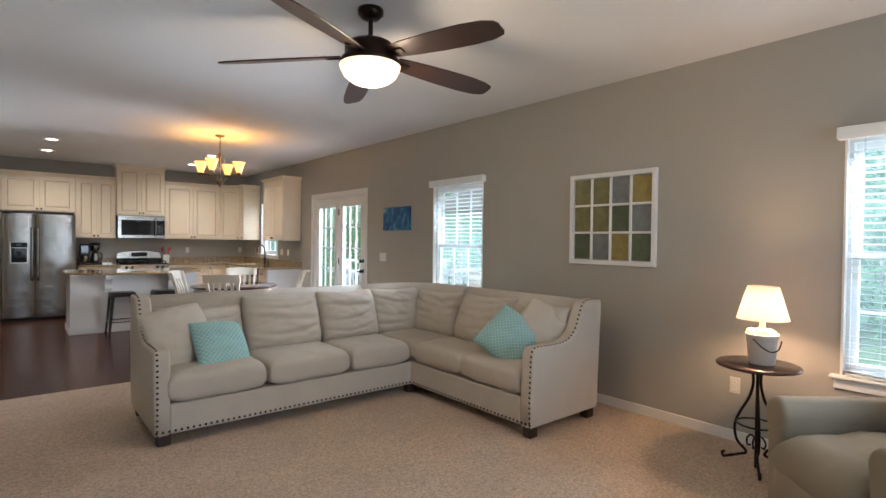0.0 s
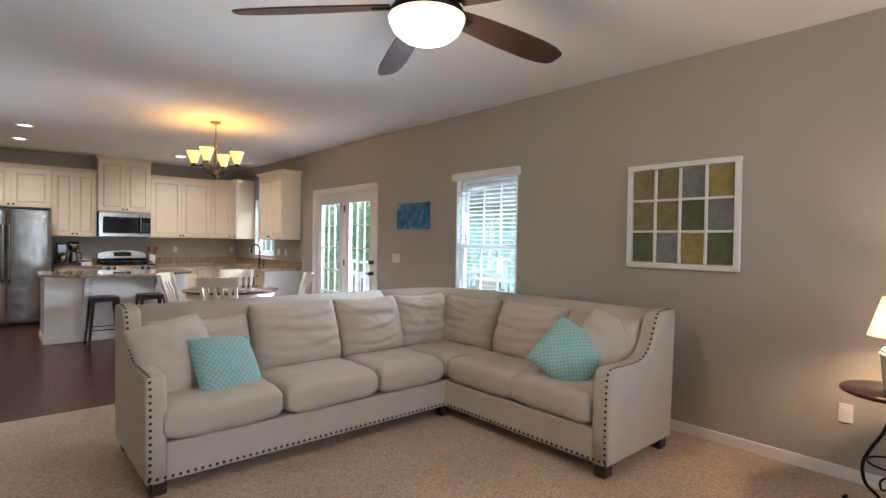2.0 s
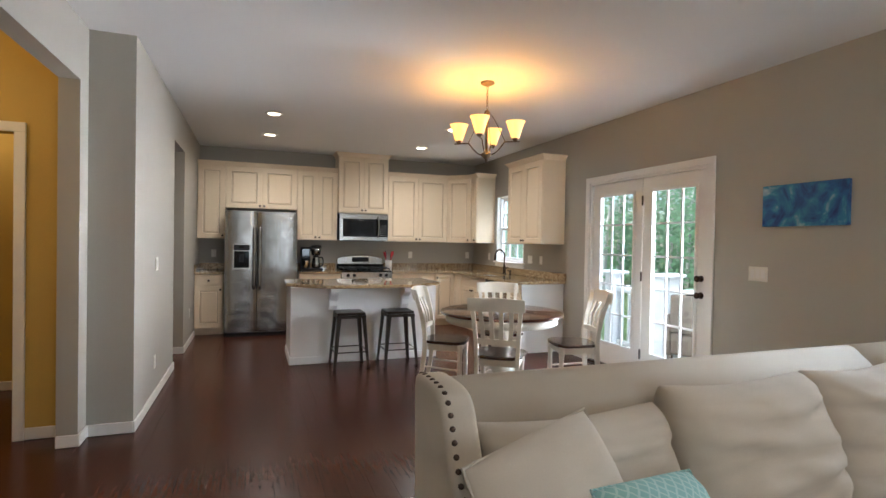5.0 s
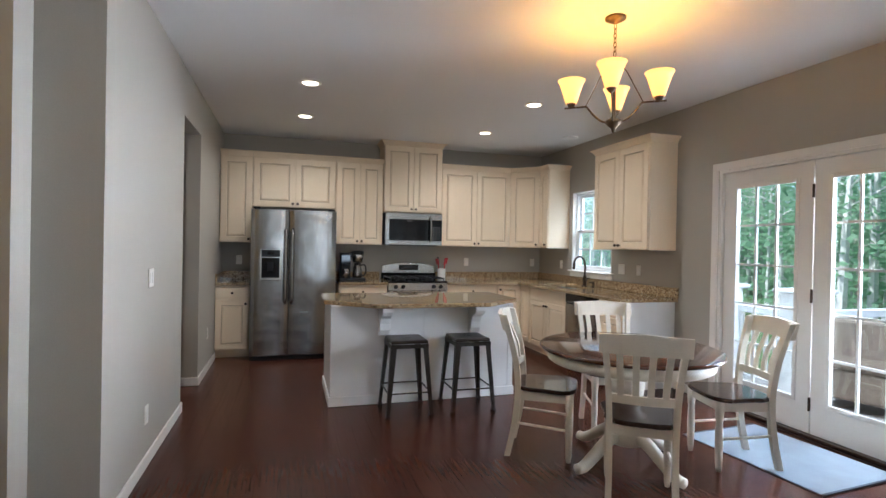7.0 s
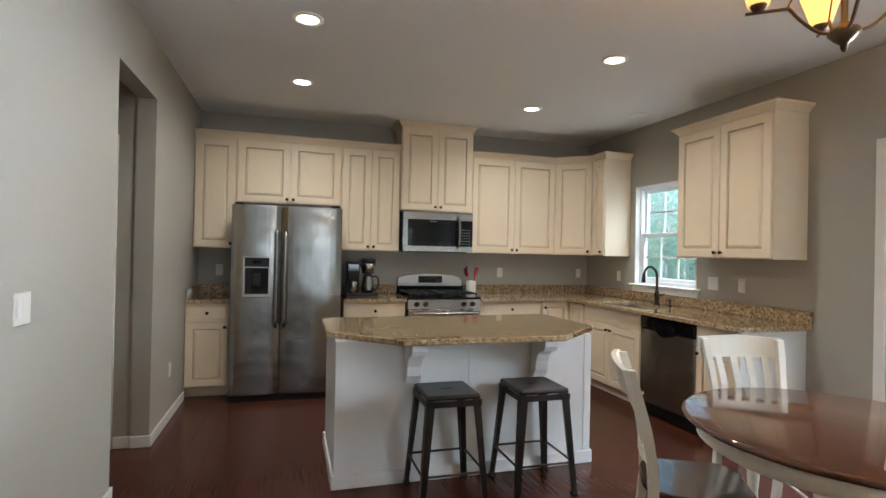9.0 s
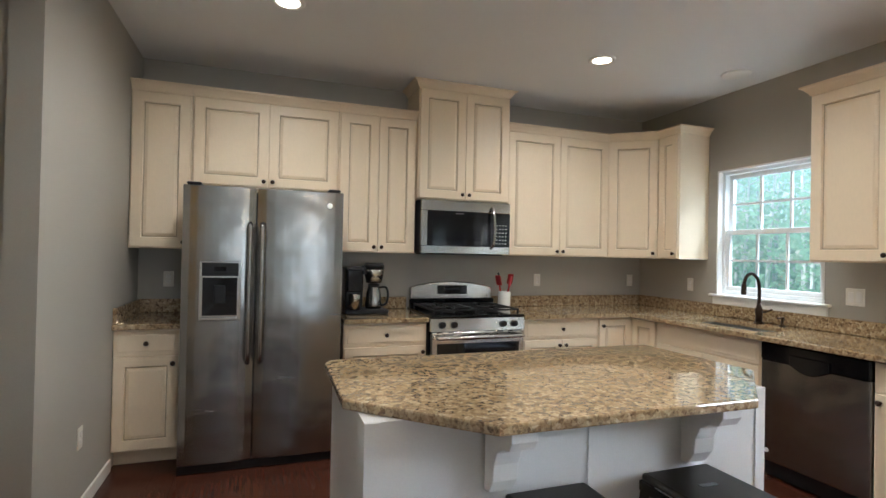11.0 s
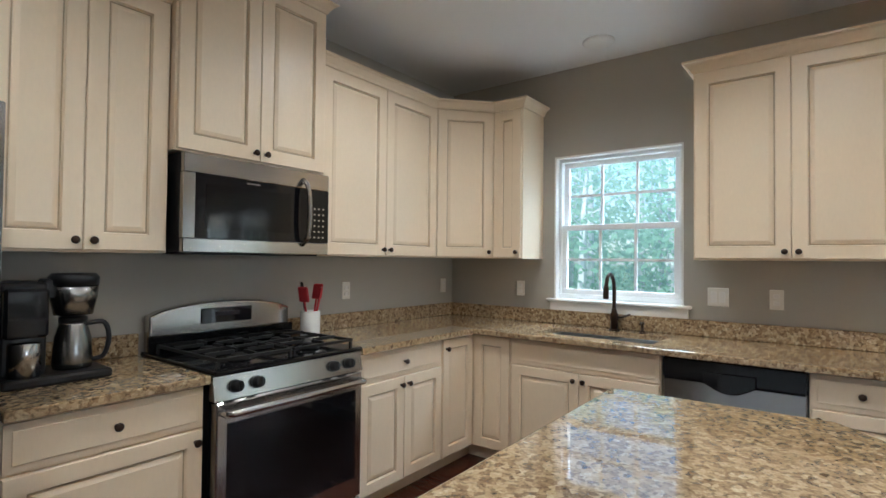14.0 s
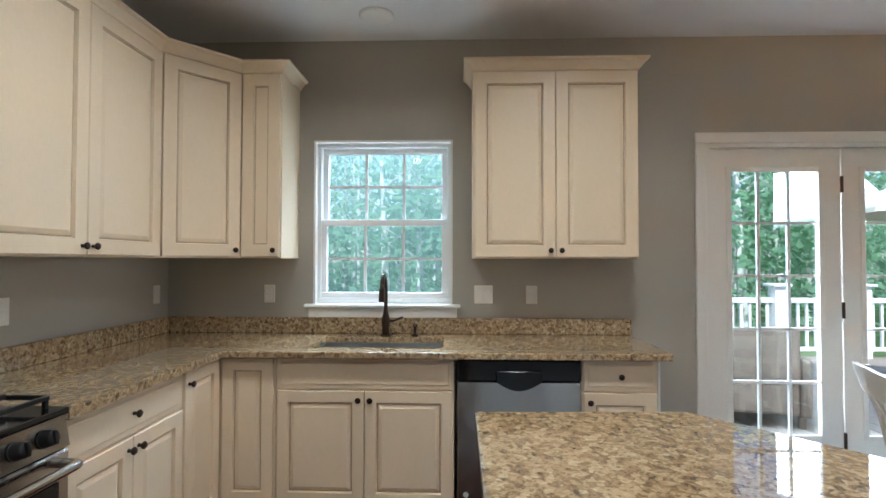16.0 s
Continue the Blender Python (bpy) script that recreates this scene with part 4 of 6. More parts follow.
for x0, x1 in ((0.03, RW / 2 - 0.005), (RW / 2 + 0.005, RW - 0.03)):
    bm = bmesh.new()
    z0, z1 = 0.934, 0.948
    for q in ((x0, x1, 0.04, 0.052), (x0, x1, 0.56, 0.572), (x0, x1, 0.295, 0.307)):
        bx(bm, *q, z0, z1, 0.002)
    for q in ((x0, x0 + 0.012, 0.052, 0.56), (x1 - 0.012, x1, 0.052, 0.56)):
        bx(bm, *q, z0, z1, 0.002)
    xm = (x0 + x1) / 2
    for yc in (0.17, 0.43):
        for q in ((x0 + 0.012, xm - 0.03, yc - 0.006, yc + 0.006), (xm + 0.03, x1 - 0.012, yc - 0.006, yc + 0.006), (xm - 0.006, xm + 0.006, yc - 0.115, yc - 0.03), (xm - 0.006, xm + 0.006, yc + 0.03, yc + 0.115)):
            bx(bm, *q, z0 + 0.004, z1 + 0.006, 0.002)
    for q in ((x0, 0.045), (x1 - 0.012, 0.045), (x0, 0.56), (x1 - 0.012, 0.56)):
        bx(bm, q[0], q[0] + 0.012, q[1], q[1] + 0.012, 0.9085, z0)
    part("grate", bm, M_IRON, rg, "black cast iron grate")

# dishwasher
dw = thing("dishwasher", east(9.302), "stainless dishwasher with a black control strip", "dishwasher")
part("body", box(0.004, 0.63, -0.58, -0.02, 0.02, 0.855), M_BLACKPL, dw)
part("door", box(0.006, 0.628, -0.625, -0.5805, 0.115, 0.745, bevel=0.006), M_STEEL, dw)
n = 12
part("control_strip", box(0.006, 0.628, -0.63, -0.5805, 0.7465, 0.853, bevel=0.006), M_BLACK, dw)
poly = [(0.20 + 0.23 * i / n, 0.745 - 0.045 * math.sin(math.pi * i / n)) for i in range(n + 1)]
part("pocket_handle", prism(bmesh.new(), poly + [(0.43, 0.80), (0.20, 0.80)], -0.642, -0.6303, "y", bevel=0.004), M_BLACK, dw)
part("badge", lathe(bmesh.new(), ((0.014, 0), (0.014, 0.003)), 14, m=pose(0.05, -0.6252, 0.18, 90, 0, 0)), M_VINYL, dw)
part("toe_plate", box(0.006, 0.628, -0.56, -0.54, 0.004, 0.11), M_BLACKPL, dw)

# coffee maker, utensil crock
cm = thing("coffee_maker", (1.62, 10.86, TOP), "black and steel coffee maker with a thermal carafe", "coffee maker")
part("base", box(-0.17, 0.16, -0.11, 0.12, 0, 0.035, bevel=0.01, seg=2), M_BLACKPL, cm)
part("tower", box(-0.17, -0.035, -0.06, 0.12, 0.0355, 0.36, bevel=0.012, seg=2), M_BLACKPL, cm)
part("water_tank", box(-0.165, -0.04, -0.10, -0.0605, 0.17, 0.34, bevel=0.01), M_DARKGLASS, cm, "smoked water tank")
part("steel_band", lathe(bmesh.new(), ((0.048, 0.036), (0.048, 0.15), (0.044, 0.155)), 20, m=Matrix.Translation((-0.10, -0.062, 0))), M_STEELH, cm, "steel cup under the tank", smooth=True)
part("brew_head", lathe(bmesh.new(), ((0.062, 0.235), (0.075, 0.30), (0.078, 0.345)), 20, m=Matrix.Translation((0.06, 0, 0))), M_STEEL, cm, smooth=True)
part("lid", lathe(bmesh.new(), ((0.08, 0.3455), (0.082, 0.375), (0.07, 0.39)), 20, m=Matrix.Translation((0.06, 0, 0))), M_BLACKPL, cm, smooth=True)
part("bridge", box(-0.04, 0.0, -0.03, 0.05, 0.30, 0.37, bevel=0.006), M_BLACKPL, cm)
ca = part("carafe", lathe(bmesh.new(), ((0.06, 0.036), (0.066, 0.06), (0.058, 0.15), (0.046, 0.195), (0.044, 0.205)), 20, m=Matrix.Translation((0.06, 0, 0))), M_STEEL, cm, smooth=True)
part("stopper", lathe(bmesh.new(), ((0.046, 0.2055), (0.046, 0.225), (0.03, 0.232)), 16, m=Matrix.Translation((0.06, 0, 0))), M_BLACKPL, ca, smooth=True)
part("grip", tube(bmesh.new(), smooth_curve([(0.10, -0.02, 0.20), (0.15, -0.04, 0.20), (0.165, -0.045, 0.14), (0.15, -0.04, 0.075), (0.115, -0.02, 0.06)], 5), 0.009, 8), M_BLACKPL, ca, smooth=True)
ck = thing("utensil_crock", (2.87, 10.97, TOP), "white ceramic crock holding red spatulas", "utensil holder")
part("crock", lathe(bmesh.new(), ((0.052, 0), (0.056, 0.005), (0.056, 0.15), (0.053, 0.155), (0.048, 0.15), (0.048, 0.02)), 22), M_CERAMIC, ck, smooth=True)
for i, (a, lean, l) in enumerate(((200, 15, 0.25), (150, 8, 0.27), (20, 14, 0.26), (320, 10, 0.24))):
    mm = pose(0.012 * math.cos(radians(a)), 0.012 * math.sin(radians(a)), 0.02, 0, 0, a) @ pose(0, 0, 0, 0, lean, 0)
    u = part("utensil", tube(bmesh.new(), [(0, 0, 0), (0, 0, l - 0.05)], 0.006, 8), M_RED if i != 1 else M_STEEL, ck, m=mm)
    part("blade", box(-0.007, 0.007, -0.032, 0.032, l - 0.055, l + 0.035, bevel=0.006), M_RED if i != 1 else M_BLACKPL, u)

# island
il = thing("kitchen_island", (0, 0, 0), "white panelled kitchen island with corbels", "kitchen island")
IX0, IX1, IY0, IY1 = 1.155, 2.815, 8.45, 9.19
part("body", box(IX0, IX1, IY0, IY1, 0.003, ISLAND - 0.037), M_WHITEPANEL, il)
for a in ((IX0, IX0 + 0.05), (IX1 - 0.05, IX1), ((IX0 + IX1) / 2 - 0.025, (IX0 + IX1) / 2 + 0.025)):
    part("panel_batten", box(*a, IY0 - 0.006, IY0 - 0.0002, 0.0855, ISLAND - 0.038), M_WHITEPANEL, il)
bm = bmesh.new()
bx(bm, IX0 - 0.014, IX1 + 0.014, IY0 - 0.016, IY0 - 0.0062, 0.004, 0.085, 0.003)
bx(bm, IX0 - 0.014, IX0 - 0.0004, IY0 - 0.006, IY1, 0.004, 0.085, 0.003)
bx(bm, IX1 + 0.0004, IX1 + 0.014, IY0 - 0.006, IY1, 0.004, 0.085, 0.003)
part("base_trim", bm, M_WHITEPANEL, il)
for x in (1.60, 2.42):
    c = [(0, -0.002), (0, -0.25), (-0.035, -0.245), (-0.065, -0.20), (-0.07, -0.145), (-0.09, -0.10), (-0.13, -0.075), (-0.17, -0.065), (-0.19, -0.035), (-0.19, -0.002)]
    part("corbel", prism(bmesh.new(), [(IY0 - 0.0065 + a, ISLAND - 0.037 + b) for a, b in c], x - 0.045, x + 0.045, "x", bevel=0.004, seg=2), M_WHITEPANEL, il, "white scrolled corbel")
for i in range(3):
    a = IX0 + 0.04 + i * 0.535
    d = raised_door(il, 0, 0.52, 0.115, ISLAND - 0.06, 0.0, (0.49, 0.75), rail=0.062)
    d.matrix_local = pose(a + 0.52, IY1, 0, 0, 0, 180)
it = thing("island_top", (0, 0, 0), "polished tan granite island top with clipped corners", "countertop")
part("slab", prism(bmesh.new(), [(1.182, 9.235), (1.145, 9.217), (1.12, 9.18), (1.11, 8.60), (1.50, 8.222), (2.50, 8.222), (2.91, 8.575), (2.885, 9.235)], ISLAND - 0.036, ISLAND, bevel=0.007), M_GRANITE, it)

# ceiling lights
for x, y in ((0.965, 8.66), (0.955, 9.87), (3.06, 8.597), (3.07, 9.91)):
    d = thing("downlight", (x, y, ZC), "round white recessed ceiling light, lit", "ceiling light", "recessed lights")
    part("trim_ring", lathe(bmesh.new(), ((0.095, -0.0005), (0.095, -0.006), (0.068, -0.010), (0.066, -0.0005)), 28), M_TRIM, d, smooth=True)
    part("lens", lathe(bmesh.new(), ((0.064, -0.001), (0.064, -0.006), (0.0, -0.007)), 24), M_BULB, d)
    spot_lamp("downlight_beam", (x, y, ZC - 0.03), 40, (1.0, 0.94, 0.84), 165, 0.06)
sm = thing("ceiling_speaker", (4.15, 9.76, ZC), "round white ceiling grille above the sink", "ceiling vent")
part("grille", lathe(bmesh.new(), ((0.10, -0.0005), (0.10, -0.008), (0.085, -0.014), (0.0, -0.016)), 28), M_TRIM, sm, smooth=True)


# ---- living room ----
M_SOFA = mat("oatmeal_linen", (0.53, 0.475, 0.40), 0.9, scale=5, vary=0.07, bump=0.35, grain=420)
M_SOFADARK = mat("dark_stained_foot", (0.03, 0.018, 0.012), 0.4, scale=10, vary=0.2)
M_NAIL = mat("bronze_nailhead", (0.07, 0.05, 0.04), 0.35, 0.9, scale=30, vary=0.2)
M_TEAL = lattice_mat()
M_CHAIR = mat("cream_suede", (0.30, 0.255, 0.185), 0.85, scale=4, vary=0.12, bump=0.2, grain=300)
M_CHAIRBACK = mat("tan_suede", (0.33, 0.25, 0.175), 0.85, scale=4, vary=0.12, bump=0.2, grain=300)
M_FANBLADE = mat("walnut_fan_blade", (0.042, 0.021, 0.016), 0.32, scale=6, vary=0.35, bump=0.05, grain=60, stretch=(0.6, 8, 1))
M_FANBODY = mat("dark_bronze_fan", (0.035, 0.022, 0.016), 0.35, 0.8, scale=20, vary=0.2)
M_DOME = glow_mat("lit_opal_glass", (1.0, 0.72, 0.42), 1.15)
M_SHADE = shade_mat("linen_lamp_shade", (0.66, 0.61, 0.54), (1.0, 0.80, 0.58), 0.14)
M_AMBERGLASS = shade_mat("frosted_amber_glass", (0.90, 0.74, 0.46), (1.0, 0.66, 0.24), 0.95)
M_CHAND = mat("brushed_bronze_chandelier", (0.16, 0.11, 0.07), 0.35, 0.9, scale=20, vary=0.2)
M_BLACKWOOD = mat("dark_table_wood", (0.045, 0.022, 0.018), 0.22, scale=6, vary=0.3, stretch=(1, 6, 1))
M_WROUGHT = mat("wrought_iron", (0.022, 0.016, 0.014), 0.5, 0.7, scale=30, vary=0.25, bump=0.2)
M_BUCKET = mat("whitewashed_bucket", (0.74, 0.71, 0.65), 0.55, scale=14, vary=0.12)
M_SHELLS = mat("pale_shells", (0.75, 0.62, 0.46), 0.5, scale=40, vary=0.25)
M_GUN = mat("gunmetal_stool", (0.055, 0.048, 0.042), 0.36, 0.85, scale=7, vary=0.25, bump=0.05)
M_DINWHITE = mat("antique_white_paint", (0.76, 0.72, 0.63), 0.4, scale=8, vary=0.07, bump=0.04)
M_DINTOP = mat("cherry_table_top", (0.085, 0.030, 0.017), 0.13, scale=4, vary=0.35, bump=0.02, grain=40, stretch=(6, 0.7, 1), coat=0.4, rough_vary=0.04)
M_SEATW = mat("dark_cherry_seat", (0.035, 0.016, 0.012), 0.16, scale=5, vary=0.3, coat=0.3, rough_vary=0.04)
M_MAT = mat("slate_blue_mat", (0.25, 0.29, 0.34), 0.9, scale=6, vary=0.15, bump=0.5, grain=300)


def cushion(w, h, t, p=4, e=0.45, wrinkle=0.006, n=14, seed=0, sag=0.0, creases=0):
    """A stuffed cushion in the xy plane, thickest in the middle, with a seamed edge."""
    bm = bmesh.new()
    sheets = []
    rc = random.Random(100 + seed)
    folds = [(-0.62 + 1.15 * (i + rc.uniform(0.1, 0.8)) / max(1, creases), rc.uniform(0.06, 0.30), rc.uniform(-0.25, 0.25), rc.uniform(0.05, 0.09), rc.uniform(0.55, 1.0)) for i in range(creases)]
    for s in (1, -1):
        rows = []
        for i in range(n + 1):
            row = []
            for j in range(n + 1):
                u, v = math.sin(math.pi / 2 * (2 * i / n - 1)), math.sin(math.pi / 2 * (2 * j / n - 1))
                k = max(0.0, (1 - abs(u) ** p) * (1 - abs(v) ** p)) ** e
                q = noise.noise(Vector((u * 1.7 + seed * 3.1, v * 2.3, s * 4.0 + seed)))
                q2 = 1 - 2.2 * abs(noise.noise(Vector((u * 1.1 + seed, v * 3.2 + q + 0.6 * u, 9.0 + s)))) ** 0.7 + 0.5 * noise.noise(Vector((u * 4 + seed, v * 7, s + 2.0)))
                for c0, bend, skew, wide, deep in folds:
                    d = v - (c0 + bend * (u * u - 0.4) + skew * u)
                    q2 -= 2.1 * deep * math.exp(-(d / wide) ** 2) * (0.55 + 0.45 * math.cos(2.2 * u + seed)) - 0.9 * deep * math.exp(-((d - 2.0 * wide) / (1.6 * wide)) ** 2)
                x = u * w / 2 * (1 - 0.04 * (1 - k) * abs(v) ** 3)
                y = v * h / 2 * (1 - 0.04 * (1 - k) * abs(u) ** 3) - sag * (k * (1 - v) * 0.5 * h + 1.2 * (1 - u * u) * max(v, 0.0) ** 2)
                row.append((x, y, s * t / 2 * k + (q * 1.2 + q2) * wrinkle * k))
            rows.append(row)
        sheets.append(rows)
    va = [[bm.verts.new(c) for c in row] for row in sheets[0]]
    vb = [[va[i][j] if i in (0, n) or j in (0, n) else bm.verts.new(sheets[1][i][j]) for j in range(n + 1)] for i in range(n + 1)]
    for g, flip in ((va, False), (vb, True)):
        for i in range(n):
            for j in range(n):
                f = (g[i][j], g[i + 1][j], g[i + 1][j + 1], g[i][j + 1])
                bm.faces.new(f[::-1] if flip else f)
    return bm


sofa = thing("sectional_sofa", (0, 0, 0), "oatmeal linen L-shaped sectional sofa with bronze nailheads", "sofa")
SX, SXE, SF, SB, RF, RE = 1.27, 4.18, 3.365, 4.285, 3.345, 1.94
# bases
part("seat_base", box(SX + 0.10, RF + 0.10, SF, SB - 0.16, 0.085, 0.29, bevel=0.012, seg=2), M_SOFA, sofa)
part("seat_base", box(RF, SXE - 0.16, RE + 0.11, SF + 0.02, 0.085, 0.288, bevel=0.012, seg=2), M_SOFA, sofa)
# backs: a leaning panel along both sides, rounded through the corner
def back_section(pts):
    prof = ((0.0, 0.10), (0.0, 0.89), (0.02, 0.925), (0.055, 0.934), (0.085, 0.927), (0.165, 0.86), (0.20, 0.50), (0.20, 0.10))
    bm = bmesh.new()
    P = [Vector((*p, 0)) for p in pts]
    rings = []
    for i, p in enumerate(P):
        d = (P[min(i + 1, len(P) - 1)] - P[max(i - 1, 0)]).normalized()
        inner = Vector((d.y, -d.x, 0))
        rings.append([bm.verts.new(p + inner * a + Vector((0, 0, z))) for a, z in prof])
    for a, b in zip(rings, rings[1:]):
        for k in range(len(prof)):
            bm.faces.new((a[k], a[(k + 1) % len(prof)], b[(k + 1) % len(prof)], b[k]))
    bm.faces.new(rings[0])
    bm.faces.new(rings[-1][::-1])
    return bm


R_ = 0.55
arc = [(SXE - R_ + R_ * math.sin(a), SB - R_ + R_ * math.cos(a)) for a in [math.pi / 2 * i / 10 for i in range(11)]]
part("back_panel", back_section([(SX + 0.09, SB), (2.3, SB), (3.30, SB)]), M_SOFA, sofa, smooth=True)
part("corner_back", back_section([(3.303, SB)] + arc + [(SXE, 3.453)]), M_SOFA, sofa, smooth=True)
part("back_panel", back_section([(SXE, 3.45), (SXE, 2.8), (SXE, RE + 0.09)]), M_SOFA, sofa, smooth=True)


def arm_profile(front, back):
    """(run, height) outline of a wing arm: low at the front, sweeping up to the back."""
    d = back - front
    top = smooth_curve([(front + 0.012, 0.612, 0), (front + 0.05, 0.648, 0), (front + 0.25 * d, 0.648, 0), (front + 0.47 * d, 0.655, 0), (front + 0.60 * d, 0.72, 0), (front + 0.67 * d, 0.835, 0), (front + 0.72 * d, 0.915, 0), (front + 0.80 * d, 0.945, 0), (back, 0.945, 0)], 4)
    return [(front, 0.085), (front - 0.004, 0.30), (front + 0.002, 0.46), (front + 0.004, 0.56)] + [(p.x, p.y) for p in top[:-1]] + [(back - 0.01, 0.94), (back, 0.90), (back - 0.04, 0.085)]


pa = arm_profile(SF, SB)
part("arm", prism(bmesh.new(), pa, SX, SX + 0.105, "x", bevel=0.022, seg=4), M_SOFA, sofa, smooth=True)
pb = arm_profile(RF, SXE)
part("arm", prism(bmesh.new(), pb, RE, RE + 0.115, "y", bevel=0.022, seg=4), M_SOFA, sofa, smooth=True)
# seat cushions
for i, (cx, cy, w, d) in enumerate(((1.683, 3.655, 0.69, 0.64), (2.372, 3.655, 0.70, 0.64), (3.025, 3.655, 0.61, 0.64), (3.665, 3.68, 0.66, 0.66), (3.64, 3.01, 0.64, 0.66), (3.64, 2.38, 0.64, 0.64))):
    part("seat_cushion", cushion(w - 0.012, d, 0.215, 7, 0.28, 0.006, 28, i), M_SOFA, sofa, smooth=True, m=pose(cx, cy, 0.383))
# back cushions
for i, (cx, cy, rz, w, h, tilt) in enumerate(((1.70, 3.98, 0, 0.68, 0.43, 72), (2.375, 3.96, 0, 0.69, 0.49, 70), (3.02, 3.97, 0, 0.61, 0.49, 70), (3.58, 3.98, -8, 0.56, 0.48, 74), (3.89, 3.63, -80, 0.60, 0.46, 74), (3.88, 2.95, -90, 0.66, 0.48, 70), (3.93, 2.35, -90, 0.60, 0.46, 76))):
    part("back_cushion", cushion(w - 0.015, h, 0.27, 4.5, 0.48, 0.0125, 44, i + 11, 0.025, 3), M_SOFA, sofa, smooth=True, m=pose(cx, cy, 0.455 + h * 0.46, 0, 0, rz) @ pose(0, 0, 0, tilt, 0, 0))
for x, y in ((SX + 0.07, SF + 0.06), (SX + 0.07, SB - 0.10), (RF + 0.02, SF + 0.05), (RF + 0.05, RE + 0.06), (SXE - 0.10, RE + 0.06), (SXE - 0.25, SB - 0.25)):
    part("foot", box(x - 0.042, x + 0.042, y - 0.038, y + 0.038, 0.006, 0.088, bevel=0.008), M_SOFADARK, sofa, "dark stained block foot")
bm = lathe(bmesh.new(), ((0.0095, 0.0), (0.008, 0.004), (0.004, 0.0062)), 8)
me_nail = bpy.data.meshes.new("nailhead")
bm.to_mesh(me_nail)
bm.free()
me_nail.materials.append(M_NAIL)
for i in range(56):
    shared("nailhead", me_nail, sofa, pose(SX + 0.02 + i * 0.0378, SF - 0.0005, 0.108, 90, 0, 0))
for i in range(37):
    shared("nailhead", me_nail, sofa, pose(RF - 0.0005, RE + 0.02 + i * 0.0378, 0.108, 90, 0, -90))
for pr, mk in ((pa, lambda a, z: pose(SX + 0.006, a, z) @ pose(0, 0, 0, 90, 0, 0)), (pb, lambda a, z: pose(a, RE + 0.006, z) @ pose(0, 0, 0, 90, 0, -90))):
    run, last = 0.0, None
    for (a0, b0), (a1, b1) in zip(pr[:-3], pr[1:-2]):
        l = math.hypot(a1 - a0, b1 - b0)
        while run < l:
            f = run / l
            a, z = a0 + (a1 - a0) * f, b0 + (b1 - b0) * f
            nx, nz = -(b1 - b0) / l, (a1 - a0) / l
            mm = mk(a, z)
            q = Vector((0, nx, nz)) if pr is pa else Vector((nx, 0, nz))
            o = shared("nailhead", me_nail, sofa, Matrix.Translation(Vector(mm.translation) + Vector((0.018 if pr is pa else 0, 0, 0)) + Vector((0, 0.018 if pr is pb else 0, 0)) - q * 0.002) @ q.to_track_quat("Z", "Y").to_matrix().to_4x4())
            run += 0.036
        run -= l

# scatter cushions
def throw_pillow(m, size, material, label, seed, t=0.15):
    p = thing("throw_pillow", m, label, "cushion")
    c = part("cover", cushion(size, size, t, 3.0, 0.55, 0.006, 28, seed, 0, 2), material, p, smooth=True)
    pts = [(s * size / 2 * 0.985, q * size / 2 * 0.985, 0) for s, q in ((-1, -1), (1, -1), (1, 1), (-1, 1), (-1, -1))]
    part("piping", tube(bmesh.new(), pts, 0.005, 6), material, c)
    return p


throw_pillow(pose(1.52, 3.775, 0.66, 0, 0, 14) @ pose(0, 0, 0, 62, 0, 0) @ pose(0, 0, 0, 0, 0, 8), 0.47, M_SOFA, "oatmeal linen throw pillow leaning on the sofa arm", 31)
throw_pillow(pose(1.775, 3.66, 0.59, 0, 0, 14) @ pose(0, 0, 0, 50, 0, 0) @ pose(0, 0, 0, 0, 0, -6), 0.40, M_TEAL, "teal throw pillow with pale trellis pattern on the sofa", 32)
throw_pillow(pose(3.80, 2.24, 0.70, 0, 0, -56) @ pose(0, 0, 0, 66, 0, 0) @ pose(0, 0, 0, 0, 0, -28), 0.40, M_SOFA, "oatmeal linen throw pillow in the sofa corner", 33)
throw_pillow(pose(3.60, 2.40, 0.635, 0, 0, -50) @ pose(0, 0, 0, 58, 0, 0) @ pose(0, 0, 0, 0, 0, 52), 0.41, M_TEAL, "teal throw pillow with pale trellis pattern, tipped on a corner", 34)

# ceiling fan
fan = thing("ceiling_fan", (2.199, 2.25, ZC), "dark bronze ceiling fan with five walnut blades, light on", "ceiling fan")
part("canopy", lathe(bmesh.new(), ((0.075, -0.0005), (0.075, -0.03), (0.05, -0.055), (0.02, -0.06)), 24), M_FANBODY, fan, smooth=True)
part("downrod", tube(bmesh.new(), [(0, 0, -0.05), (0, 0, -0.20)], 0.014, 10), M_FANBODY, fan)
part("motor", lathe(bmesh.new(), ((0.03, -0.16), (0.045, -0.175), (0.06, -0.182), (0.125, -0.20), (0.15, -0.225), (0.15, -0.275), (0.172, -0.30), (0.18, -0.332)), 32), M_FANBODY, fan, smooth=True)
part("light_dome", lathe(bmesh.new(), ((0.18, -0.3325), (0.176, -0.352), (0.155, -0.392), (0.11, -0.427), (0.055, -0.445), (0.0, -0.45)), 32), M_DOME, fan, "glowing opal glass dome", smooth=True)
bm = bmesh.new()
prof = [(0.17, 0.055), (0.30, 0.07), (0.50, 0.083), (0.70, 0.086), (0.82, 0.076), (0.885, 0.055), (0.90, 0.03)]
outline = [(x, w) for x, w in prof] + [(0.90, -0.03)] + [(x, -w) for x, w in prof[::-1][1:]]
prism(bm, outline, -0.004, 0.004, "z", bevel=0.002, seg=1)
me_blade = bpy.data.meshes.new("blade")
bm.to_mesh(me_blade)
bm.free()
